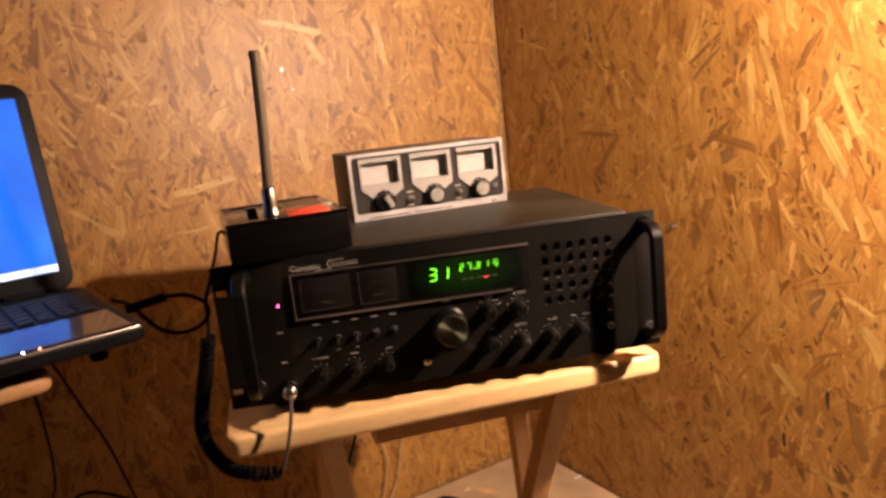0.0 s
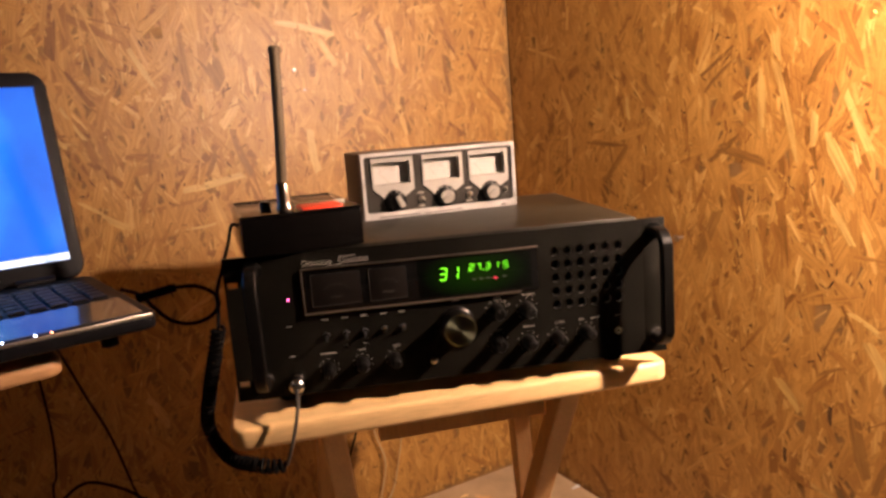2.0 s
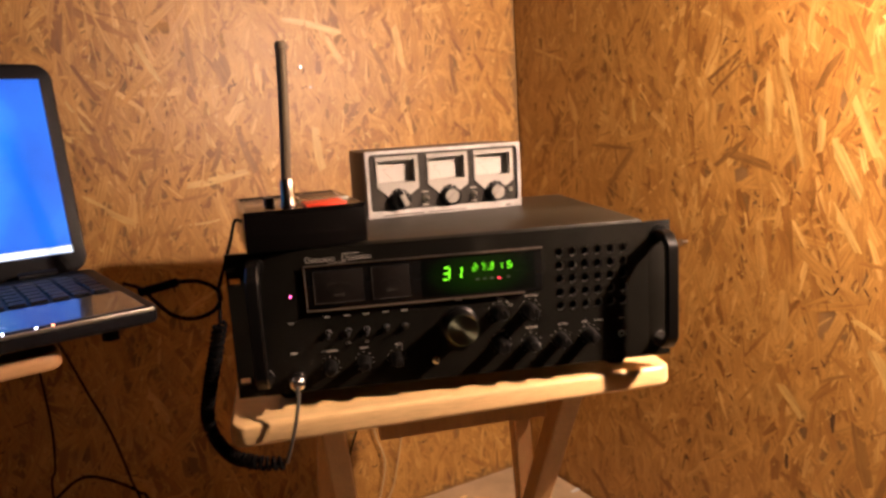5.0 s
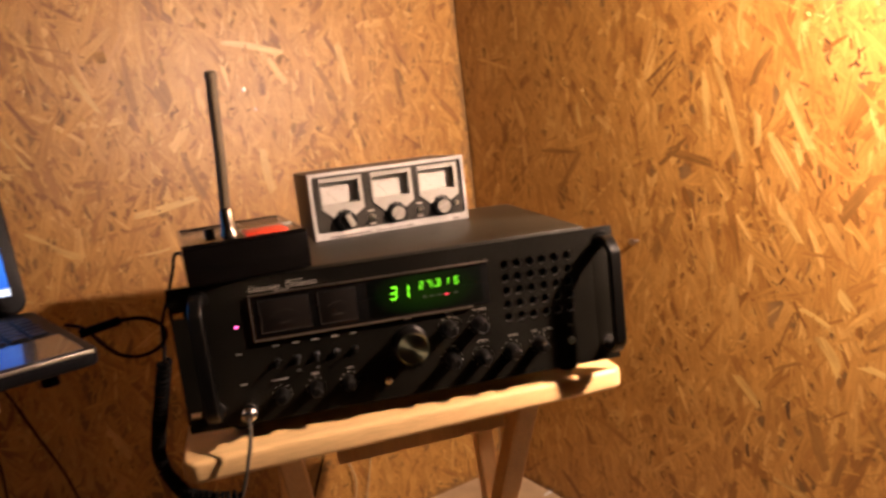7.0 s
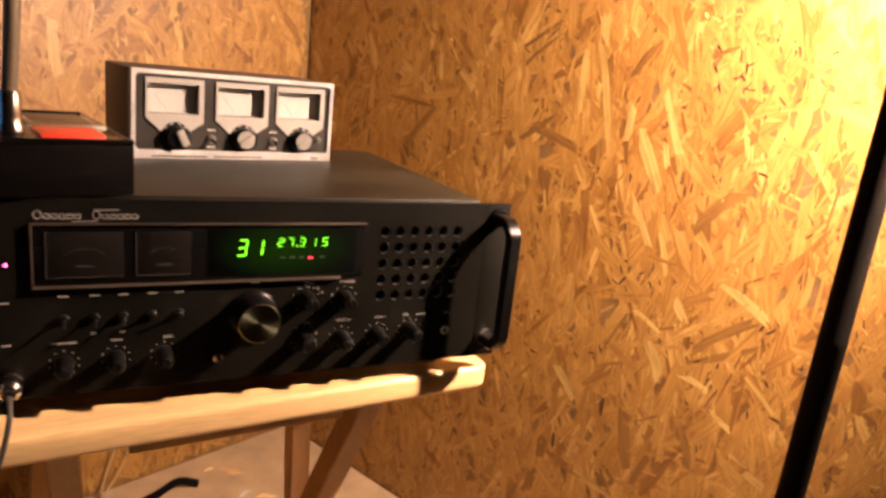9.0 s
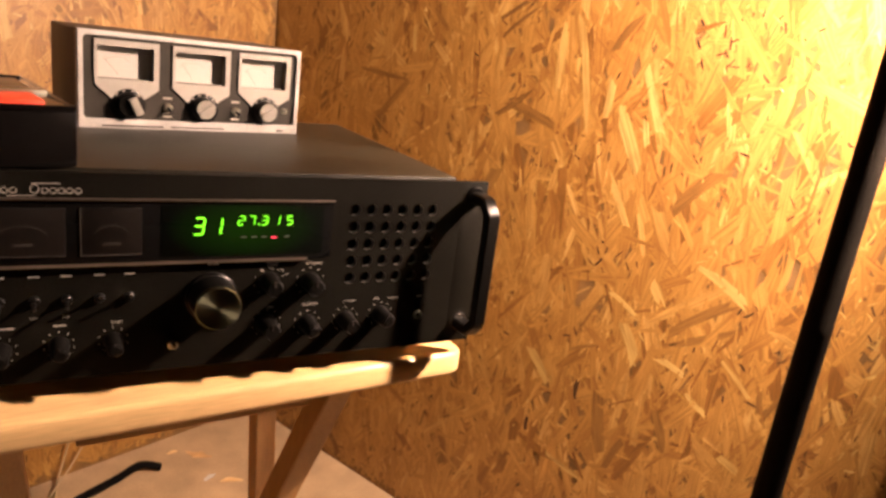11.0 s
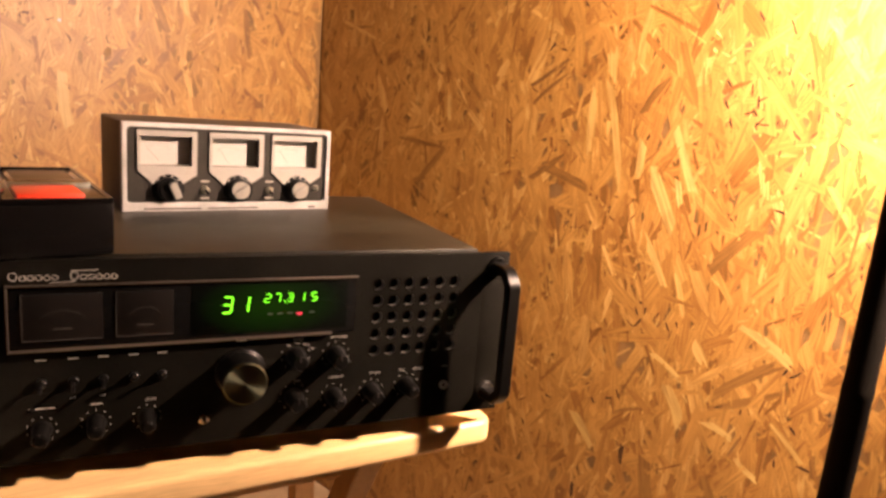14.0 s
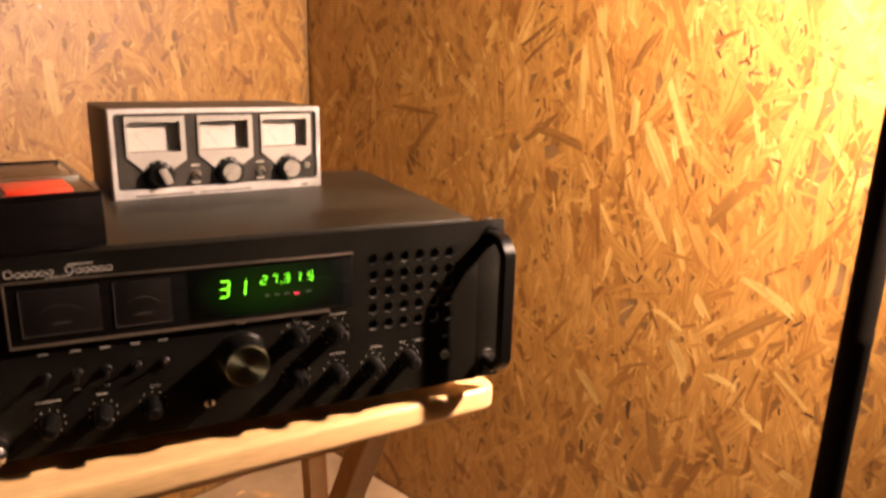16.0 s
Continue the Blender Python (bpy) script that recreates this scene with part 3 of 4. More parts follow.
low_trim.faces.new((vs[0], vs[1], vs[2], vs[3])), low_trim.faces.new((vs[3], vs[2], vs[4], vs[5])), low_trim.faces.new((vs[1], vs[4], vs[2])), low_trim.faces.new((vs[0], vs[3], vs[5]))
part("trim", low_trim, BRASS, window, "bronze lower trim")
part("trim", block((WX0 - 0.0012, -0.0034, WZ0 - 0.001), (WX0, 0, WZ1 + 0.001), 0.0003), BRASS, window)
for x0, x1 in ((0.088, 0.140), (0.149, 0.189)):
    face = part("meter", block((x0, -0.0022, 0.7680), (x1, -0.0016, 0.8025), 0.0002), DIM_METER, window, "unlit meter behind the smoked glass")
    mid = (x0 + x1) / 2
    arc = bmesh.new()
    pts = [Vector((mid + 0.62 * (x1 - x0) / 2 * math.sin(a), -0.00235, 0.7790 + 0.011 * math.cos(a))) for a in np.linspace(-1.1, 1.1, 13)]
    part("scale", tube(pts, 0.00035, 4, arc), DIM_PRINT, face)
    part("scale", block((mid - 0.006, -0.0024, 0.7755), (mid + 0.006, -0.0022, 0.7770)), DIM_PRINT, face)
    edge = bmesh.new()
    block((x0, -0.0025, 0.7676), (x1, -0.0022, 0.7684), bm=edge)
    block((x0, -0.0025, 0.7684), (x0 + 0.0008, -0.0022, 0.8025), bm=edge)
    part("rim", edge, DIM_PRINT, face)

# scattered glow round the digits, put in as a faint green emission gradient
HALO = bpy.data.materials.new("painted_digit_halo")
HALO.use_nodes = True
hn, hl = HALO.node_tree.nodes, HALO.node_tree.links
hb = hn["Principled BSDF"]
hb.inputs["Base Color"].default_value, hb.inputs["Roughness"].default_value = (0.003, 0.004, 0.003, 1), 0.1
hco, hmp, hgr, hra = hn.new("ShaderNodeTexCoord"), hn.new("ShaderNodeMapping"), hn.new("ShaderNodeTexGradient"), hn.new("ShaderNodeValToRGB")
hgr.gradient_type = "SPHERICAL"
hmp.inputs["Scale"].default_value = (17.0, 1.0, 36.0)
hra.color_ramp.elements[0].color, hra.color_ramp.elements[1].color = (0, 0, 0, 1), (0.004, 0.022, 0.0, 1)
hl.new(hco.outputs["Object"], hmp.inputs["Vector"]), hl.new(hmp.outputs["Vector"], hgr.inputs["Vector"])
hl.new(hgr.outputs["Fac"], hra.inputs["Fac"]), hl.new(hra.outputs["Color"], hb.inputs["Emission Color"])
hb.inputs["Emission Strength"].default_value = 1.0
part("digit_halo", block((-0.062, -0.0003, -0.022), (0.062, 0.0, 0.018), 0.0001), HALO, window, "dark display backing with the digits' green halo painted in", at=pose(0.264, -0.00162, 0.787))
SEGMENTS = {"a": ((0, 1), (1, 1)), "b": ((1, 1), (1, 0.5)), "c": ((1, 0.5), (1, 0)), "d": ((0, 0), (1, 0)), "e": ((0, 0.5), (0, 0)), "f": ((0, 1), (0, 0.5)), "g": ((0, 0.5), (1, 0.5))}
SHAPES = {"1": "bc", "2": "abged", "3": "abgcd", "5": "afgcd", "7": "abc"}


def digit(ch, x, z, w, h, thick):
    """A slanted seven-segment figure, built of its lit bars."""
    bm = bmesh.new()
    for s in SHAPES[ch]:
        (u0, v0), (u1, v1) = SEGMENTS[s]
        a = Vector((x + u0 * w + v0 * h * 0.12, -0.0021, z + v0 * h))
        b = Vector((x + u1 * w + v1 * h * 0.12, -0.0021, z + v1 * h))
        way = (b - a).normalized()
        tube([a + way * thick * 0.55, b - way * thick * 0.55], thick / 2, 6, bm)
    part("digit", bm, GREEN_LIT, window, "green lit seven-segment figure")


for ch, x in (("3", 0.2245), ("1", 0.2375)):
    digit(ch, x, 0.7822, 0.0068, 0.0128, 0.00115)
for ch, x in (("2", 0.2575), ("7", 0.2655), ("3", 0.2755), ("1", 0.2850), ("5", 0.2955)):
    digit(ch, x, 0.7895, 0.0042, 0.0068, 0.00062)
part("decimal_point", block((0.2732, -0.0026, 0.7892), (0.2741, -0.0016, 0.7901)), GREEN_LIT, window)
for x in (0.2600, 0.2680, 0.2760, 0.2940):
    part("indicator", block((x, -0.0021, 0.7790), (x + 0.0045, -0.0016, 0.7803)), GREEN_DIM, window)
part("indicator", block((0.2838, -0.0023, 0.7785), (0.2880, -0.0016, 0.7795)), RED_LIT, window, "lit red indicator bar")

# maker's mark as a row of plain rounded strokes
mark = bmesh.new()
for x0, count, first in ((0.0812, 6, 0.0060), (0.1196, 6, 0.0060)):
    for k in range(count):
        w = 0.0052 if k == 0 else 0.0040
        x, h = x0 + (0.0 if k == 0 else 0.0016 + 0.0050 * k), first if k == 0 else 0.0038
        ring = [Vector((x + w * (0.5 + 0.5 * math.cos(a)), -0.0004, 0.8122 + h * (0.5 + 0.5 * math.sin(a)))) for a in np.linspace(0, 2 * math.pi, 11)]
        tube(ring, 0.00032, 4, mark)
tube([Vector((0.1060, -0.0004, 0.8102)), Vector((0.1230, -0.0004, 0.8108))], 0.00034, 4, mark)
tube([Vector((0.1205, -0.0004, 0.8190)), Vector((0.1375, -0.0004, 0.8192))], 0.00034, 4, mark)
part("maker_mark", mark, PRINT, front, "pale gold maker's mark")


def knob(x, z, r, deep, mat, name="knob", label="", cap=None, marks=9):
    k = part(name, lathe([(r * 1.12, 0), (r * 1.12, 0.0025), (r, 0.004), (r * 0.93, deep * 0.9), (r * 0.80, deep), (0, deep)], "y", (x, 0, z), 28), mat, radio, label)
    part("pointer", block((x - 0.0005, -deep - 0.0006, z + r * 0.2), (x + 0.0005, -deep * 0.9, z + r * 0.85)), cap or DIM_PRINT, k)
    if marks:
        bm = bmesh.new()
        for i in range(marks):
            a = radians(-140 + 280 * i / (marks - 1))
            px, pz = x + math.sin(a) * r * 1.62, z + math.cos(a) * r * 1.62
            lathe([(0.00055, 0), (0.00055, 0.0004), (0, 0.0004)], "y", (px, 0, pz), 6, bm)
        part("dial_marks", bm, PRINT, front)
    return k


big = knob(0.240, 0.7312, 0.0178, 0.026, BLACK_PLASTIC, "tuning_knob", "large tuning knob with spun metal face", marks=0)
face = bmesh.new()
lathe([(0.0, 0.0272), (0.0164, 0.0272), (0.0172, 0.0262), (0.0172, 0.0235)], "y", (0.240, 0, 0.7312), 48, face)
SPUN = bpy.data.materials.new("spun_metal")
SPUN.use_nodes = True
sb = SPUN.node_tree.nodes["Principled BSDF"]
sb.inputs["Base Color"].default_value = (0.17, 0.18, 0.12, 1)
sb.inputs["Metallic"].default_value, sb.inputs["Roughness"].default_value = 1.0, 0.36
sb.inputs["Anisotropic"].default_value = 0.85
tan = SPUN.node_tree.nodes.new("ShaderNodeTangent")
tan.direction_type, tan.axis = "RADIAL", "Y"
SPUN.node_tree.links.new(tan.outputs["Tangent"], sb.inputs["Tangent"])
fc = part("cap", face, SPUN, big, "spun metal cap")
fc.data.transform(Matrix.Translation((-0.240, 0, -0.7312)))
fc.matrix_basis = pose(0.240, 0, 0.7312)

for x, z, r in ((0.0985, 0.6985, 0.0062), (0.1345, 0.7000, 0.0062), (0.1700, 0.7005, 0.0062), (0.2845, 0.7415, 0.0072), (0.3190, 0.7400, 0.0072),
                (0.2845, 0.7050, 0.0072), (0.3190, 0.7025, 0.0068), (0.3530, 0.7035, 0.0068), (0.3860, 0.7060, 0.0068)):
    knob(x, z, r, 0.020, BLACK_PLASTIC, "knob", "small black control knob")
for x, z in ((0.0985, 0.6985), (0.1345, 0.7), (0.1700, 0.7005), (0.3190, 0.7025), (0.3860, 0.7060)):
    part("ring", lathe([(0.0040, 0.0198), (0.0044, 0.0206), (0.0036, 0.0212), (0.0, 0.0208)], "y", (x, 0, z), 20), BLACK_PLASTIC, radio)


def print_bar(x, z, w, h=0.0018):
    part("print_bar", block((x - w / 2, -0.0003, z - h / 2), (x + w / 2, 0.0, z + h / 2)), PRINT, front)


for x in (0.099, 0.120, 0.140, 0.161, 0.181):
    print_bar(x, 0.7525, 0.0068, 0.0009)
for x, z, w in ((0.0985, 0.7150, 0.019), (0.1350, 0.7150, 0.009), (0.061, 0.7490, 0.007), (0.061, 0.7160, 0.007), (0.2405, 0.7575, 0.009), (0.4235, 0.7205, 0.006), (0.2870, 0.7190, 0.006)):
    print_bar(x, z, w * 0.9, 0.0010)
for text, x, z, s in (("MODE", 0.2865, 0.7555, 0.0030), ("RF POWER", 0.3215, 0.7555, 0.0030), ("SQUELCH", 0.3205, 0.7195, 0.0030), ("AF GAIN", 0.3560, 0.7200, 0.0028),
                      ("FINE", 0.3810, 0.7205, 0.0028), ("COARSE", 0.3970, 0.7205, 0.0028), ("GAIN", 0.1725, 0.7150, 0.0032), ("OFF", 0.1190, 0.7215, 0.0026), ("OFF", 0.1390, 0.7215, 0.0026),
                      ("AM", 0.2865, 0.7520, 0.0022), ("FM", 0.2790, 0.7505, 0.0022), ("USB", 0.2940, 0.7505, 0.0022), ("LSB", 0.2985, 0.7470, 0.0022)):
    lettering("lettering", text, s, front, PRINT, x, z, -0.0002)
for x in (0.099, 0.120, 0.140, 0.161, 0.181):
    sw = part("toggle_switch", lathe([(0.0035, 0), (0.0035, 0.003), (0.0026, 0.0038), (0, 0.0038)], "y", (x, 0, 0.735), 12), BLACK_PLASTIC, radio, "small toggle switch")
    up = 1 if x in (0.161, 0.181) else -1
    part("lever", tube([Vector((x, -0.003, 0.735)), Vector((x, -0.012, 0.735 + 0.004 * up))], 0.0011, 8), CHROME if up > 0 else BLACK_PLASTIC, sw)
part("lever", tube([Vector((0.212, -0.001, 0.694)), Vector((0.212, -0.013, 0.6965))], 0.0016, 8), CHROME, part("toggle_switch", lathe([(0.0042, 0), (0.0042, 0.003), (0.003, 0.004), (0, 0.004)], "y", (0.212, 0, 0.694), 12), CHROME, radio, "chrome toggle switch"))
part("jack", lathe([(0.0022, 0.0), (0.0022, 0.0026), (0.0036, 0.0030), (0.0042, 0.0018), (0.0042, 0)], "y", (0.4235, 0, 0.7025), 20), BRUSHED, radio, "headphone jack ring")
part("power_led", lathe([(0.0010, 0), (0.0010, 0.0009), (0.0007, 0.0014), (0, 0.0016)], "y", (0.063, 0, 0.778), 12), PINK_LIT, radio, "lit pink-red indicator")
for x in (0.05, 0.43):
    for y in (0.04, 0.29):
        part("foot", lathe([(0.010, TABLE_TOP), (0.012, TABLE_TOP + 0.002), (0.012, 0.681), (0, 0.681)], "z", (x, y, 0), 16), RUBBER, radio, "rubber foot")
for x, z in ((0.064, 0.6905),):
    socket = part("microphone_plug", lathe([(0.0075, 0), (0.0075, 0.010), (0.0068, 0.0105), (0.0068, 0.012), (0.0078, 0.0125), (0.0078, 0.024), (0.005, 0.0265), (0.0042, 0.032), (0, 0.032)], "y", (x, 0, z), 24), CHROME, radio, "chrome microphone plug")

# ---- the three-dial meter box on the radio ----
meter_box = thing("swr_meter", pose(0.1554, 0.192, LID, 0, 0, 8.8), "dark three-dial meter box with worn silver front standing on the radio", "meter")
MW, MH, MD = 0.216, 0.0875, 0.125
WIN = [(u * MW + 0.045 * 0.262 * MW, u * MW + 0.915 * 0.262 * MW) for u in (0.066, 0.386, 0.690)]
WZ0, WZ1, DEEP = 0.52 * MH, 0.855 * MH, 0.0105
case = block((0, 0.0125, 0.0), (MW, MD, MH), 0.0025)
for lo, hi in (((0, 0.004, 0), (MW, 0.013, 0.003)), ((0, 0.004, MH - 0.003), (MW, 0.013, MH)), ((0, 0.004, 0.003), (0.003, 0.013, MH - 0.003)), ((MW - 0.003, 0.004, 0.003), (MW, 0.013, MH - 0.003))):
    block(lo, hi, bm=case)
part("case", case, CASE_DARK, meter_box, "dark vinyl-covered case")


def ring_loop(x0, x1, z0, z1, r):
    pts = []
    for cx, cz, a0 in ((x1 - r, z1 - r, 0), (x0 + r, z1 - r, 90), (x0 + r, z0 + r, 180), (x1 - r, z0 + r, 270)):
        pts += [(cx + r * math.cos(radians(a0 + 15 * k)), cz + r * math.sin(radians(a0 + 15 * k))) for k in range(7)]
    return pts


trim = bmesh.new()
inner = ring_loop(0.0046, MW - 0.0046, 0.0088, MH - 0.0046, 0.0045)
outer = ring_loop(0, MW, 0, MH, 0.0012)
loops = [[trim.verts.new((x, y, z)) for x, z in pts] for pts, y in ((inner, 0.0045), (inner, -0.0012), (ring_loop(0.0040, MW - 0.0040, 0.0082, MH - 0.0040, 0.0048), -0.002), (ring_loop(0.0007, MW - 0.0007, 0.0007, MH - 0.0007, 0.0012), -0.002), (outer, -0.0013), (outer, 0.0045))]
for la, lo_ in zip(loops, loops[1:]):
    for k in range(28):
        trim.faces.new((la[k], la[(k + 1) % 28], lo_[(k + 1) % 28], lo_[k]))
part("front_frame", trim, SILVER_TRIM, meter_box, "scuffed silver front frame")
fascia = bmesh.new()
edges = [0.003] + [v for w in WIN for v in w] + [MW - 0.003]
block((0.003, 0.0012, 0.006), (MW - 0.003, 0.004, WZ0), bm=fascia)
block((0.003, 0.0012, WZ1), (MW - 0.003, 0.004, MH - 0.003), bm=fascia)
for k in range(0, 8, 2):
    block((edges[k], 0.0012, WZ0), (edges[k + 1], 0.004, WZ1), bm=fascia)
dark = part("fascia", fascia, FASCIA, meter_box, "worn dark grey fascia")
part("print_bar", block((0.020, -0.0023, 0.0020), (0.075, -0.002, 0.0036)), DIM_PRINT, meter_box)
part("print_bar", block((0.082, -0.0023, 0.0022), (0.135, -0.002, 0.0034)), DIM_PRINT, meter_box)
part("print_bar", block((0.192, -0.0023, 0.0020), (0.200, -0.002, 0.0038)), DIM_PRINT, meter_box)
for i, u in enumerate((0.066, 0.386, 0.690)):
    x0, w = u * MW, 0.262 * MW
    zx0, zx1, zz0, zz1 = WIN[i][0], WIN[i][1], WZ0, WZ1
    plate = bmesh.new()
    outline = [(x0, zz0), (x0 + w, zz0), (x0 + w, 0.42 * MH), (x0 + 0.72 * w, 0.30 * MH), (x0 + 0.28 * w, 0.30 * MH), (x0, 0.46 * MH)]
    fr = [plate.verts.new((a, -0.0010, b)) for a, b in outline]
    bk = [plate.verts.new((a, 0.0012, b)) for a, b in outline]
    plate.faces.new(fr)
    for a in range(6):
        b = (a + 1) % 6
        plate.faces.new((fr[a], fr[b], bk[b], bk[a]))
    block((x0, -0.0010, zz1), (x0 + w, 0.0012, 0.915 * MH), bm=plate)
    block((x0, -0.0010, zz0), (zx0, 0.0012, zz1), bm=plate)
    block((zx1, -0.0010, zz0), (x0 + w, 0.0012, zz1), bm=plate)
    dial = part("dial", plate, METER_PLATE, meter_box, "silvery dial surround")
    well = bmesh.new()
    for lo, hi in (((zx0 - 0.001, 0.0041, zz0 - 0.001), (zx1 + 0.001, DEEP, zz0)), ((zx0 - 0.001, 0.0041, zz1), (zx1 + 0.001, DEEP, zz1 + 0.001)), ((zx0 - 0.001, 0.0041, zz0), (zx0, DEEP, zz1)), ((zx1, 0.0041, zz0), (zx1 + 0.001, DEEP, zz1))):
        block(lo, hi, bm=well)
    part("well", well, METER_DARK, dial, "dark sides of the dial recess")
    part("paper", block((zx0 - 0.001, DEEP, zz0 - 0.001), (zx1 + 0.001, DEEP + 0.0012, zz1 + 0.001)), METER_PAPER, dial, "white scale card")
    mx, mz = zx0 + 0.40 * (zx1 - zx0), zz0 + 0.10 * (zz1 - zz0)
    for k, rr in enumerate((0.019, 0.0165)):
        pts = [Vector((mx + rr * math.sin(a), DEEP - 0.0003, mz + rr * math.cos(a))) for a in np.linspace(-0.75, 0.75, 12)]
        part("scale", tube(pts, 0.00012, 4), METER_DARK if k else FADED_RED, dial)
    na = (-0.7, -0.62, -0.66)[i]
    part("needle", tube([Vector((mx, DEEP - 0.002, mz)), Vector((mx + 0.0185 * math.sin(na), DEEP - 0.002, mz + 0.0185 * math.cos(na)))], 0.00016, 5), METER_DARK, dial)
    kx, kz = (0.200, 0.525, 0.828)[i] * MW, 0.255 * MH
    kn = part("knob", lathe([(0.0162, 0), (0.0162, 0.0012), (0.0150, 0.0022), (0.0108, 0.0028), (0.0104, 0.0105), (0.0096, 0.0112), (0, 0.0112)], "y", (kx, 0.0012, kz), 32), BLACK_PLASTIC, meter_box, "black skirted knob with silver face")
    if i:
        part("inlay", lathe([(0.0094, 0.0108), (0.0092, 0.0119), (0, 0.0119)], "y", (kx, 0.0012, kz), 28), KNOB_FACE, kn, "satin silver knob face")
    grip = bmesh.new()
    block((-0.0024, -0.0140, -0.0090), (0.0024, -0.0106, 0.0090), 0.0010, 2, grip) if i else block((0.0, -0.0150, -0.0100), (0.0075, -0.0100, 0.0070), 0.0012, 2, grip)
    grip.transform(pose(kx, 0.0, kz, 0, (-25, 58, 62)[i], 0))
    part("grip", grip, KNOB_FACE, kn, "grip bar")
    arc = bmesh.new()
    for a in (-48, -18, 14, 46):
        dot = bmesh.new()
        block((-0.0011, -0.0002, -0.0006), (0.0011, 0.0012, 0.0006), bm=dot)
        dot.transform(pose(kx + 0.0134 * math.sin(radians(a)), -0.0012, kz + 0.0134 * math.cos(radians(a)), 0, a, 0))
        joined(arc, dot)
    part("dial_marks", arc, PRINT, kn)
for u in (0.368, 0.682):
    x = u * MW
    sw = part("toggle_switch", lathe([(0.0042, 0), (0.0042, 0.0025), (0.003, 0.0035), (0, 0.0035)], "y", (x, 0.0012, 0.24 * MH), 14), BRUSHED, meter_box, "small toggle switch")
    part("lever", tube([Vector((x, -0.002, 0.24 * MH)), Vector((x + 0.001, -0.010, 0.21 * MH))], 0.0014, 8), BLACK_PLASTIC, sw)
    part("print_bar", block((x - 0.0042, 0.0009, 0.335 * MH), (x + 0.0042, 0.0012, 0.355 * MH)), PRINT, dark)
    part("print_bar", block((x - 0.0042, 0.0009, 0.135 * MH), (x + 0.0042, 0.0012, 0.155 * MH)), PRINT, dark)
part("jack", lathe([(0.0013, 0), (0.0013, 0.0024), (0.0026, 0.0024), (0.0028, 0)], "y", (0.930 * MW, 0.0012, 0.27 * MH), 14), BRUSHED, meter_box)

# ---- the small meter with the whip antenna, lying on the radio ----
fs = thing("field_strength_meter", pose(0.026, -0.014, LID, 0, 0, 11), "small glossy black meter box with telescopic antenna on the radio", "meter")
BW, BD, BH = 0.125, 0.178, 0.042
part("case", block((0, 0, 0), (BW, BD, BH - 0.004), 0.0016), GLOSS_CASE, fs, "glossy black box")
part("top_plate", block((0.0038, 0.0038, BH - 0.0042), (BW - 0.0038, BD - 0.0038, BH - 0.0012), 0.0004), GLOSS_CASE, fs, "shiny black top plate")
rim = bmesh.new()
for lo, hi in (((0, 0, BH - 0.0039), (BW, 0.0036, BH)), ((0, BD - 0.0036, BH - 0.0039), (BW, BD, BH)), ((0, 0.0036, BH - 0.0039), (0.0036, BD - 0.0036, BH)), ((BW - 0.0036, 0.0036, BH - 0.0039), (BW, BD - 0.0036, BH))):
    block(lo, hi, 0.0006, 1, rim)
part("rim", rim, GLOSS_CASE, fs)
part("glass", block((0.066, 0.074, BH - 0.0035), (BW - 0.006, BD - 0.010, BH + 0.001), 0.0008), GLASS, fs, "glossy dial window")
# the wall's brown reflection in the window, laid on as a coloured plate
part("window_reflection", block((0.070, 0.090, BH + 0.0010), (BW - 0.012, BD - 0.030, BH + 0.0014), 0.0001), BROWN_SHEEN, fs, "brown wall reflection painted on the dial window")
part("bezel", block((0.064, BD - 0.0098, BH - 0.0035), (BW - 0.004, BD - 0.0058, BH + 0.0016), 0.0006), GLOSS_CASE, fs, "raised rear bezel")
part("bezel", block((0.064, 0.0690, BH - 0.0035), (BW - 0.004, 0.0715, BH + 0.0014), 0.0003), BRUSHED, fs, "thin bright bezel edge")
part("label_plate", block((0.064, 0.006, BH - 0.0035), (0.107, 0.052, BH + 0.0022), 0.0012), RED_PART, fs, "red plastic plate")
part("knob", lathe([(0.0058, BH - 0.003), (0.0058, BH + 0.007), (0.005, BH + 0.0085), (0, BH + 0.0085)], "z", (0.031, 0.055, 0), 18), BLACK_PLASTIC, fs, "black knob")
ant = Vector((0.0505, 0.045, BH))
base = part("antenna_base", lathe([(0.0092, -0.003), (0.0092, 0.002), (0.0078, 0.0045), (0.0076, 0.010), (0.0073, 0.026), (0.0060, 0.0285), (0.0, 0.0285)], "z", ant, 24), DULL_CHROME, fs, "bright chrome antenna base")
lean = Vector((0.0072, -0.006, 0.170))
mast = [ant + Vector((0, 0, 0.024)), ant + lean * 0.5, ant + lean * 0.955]
part("antenna", tube(mast, 0.0056, 16), DARK_METAL, fs, "dull brass-coloured collapsed telescopic antenna")
part("tip", lathe([(0.0050, 0), (0.0064, 0.001), (0.0064, 0.006), (0.0046, 0.0085), (0, 0.009)], "z", ant + lean * 0.95, 16), DARK_METAL, fs)

# ---- the coiled microphone cord ----
cord = thing("microphone_cord", pose(0, 0, 0), "black coiled microphone cord hanging over the table edge", "cord")
drop = smooth_path([(0.064, -0.030, 0.6900), (0.065, -0.043, 0.680), (0.060, -0.050, 0.655), (0.053, -0.052, 0.632), (0.048, -0.050, 0.618)])
part("lead", tube(drop, 0.0019, 8), GREY_CORD, cord, "straight grey lead")
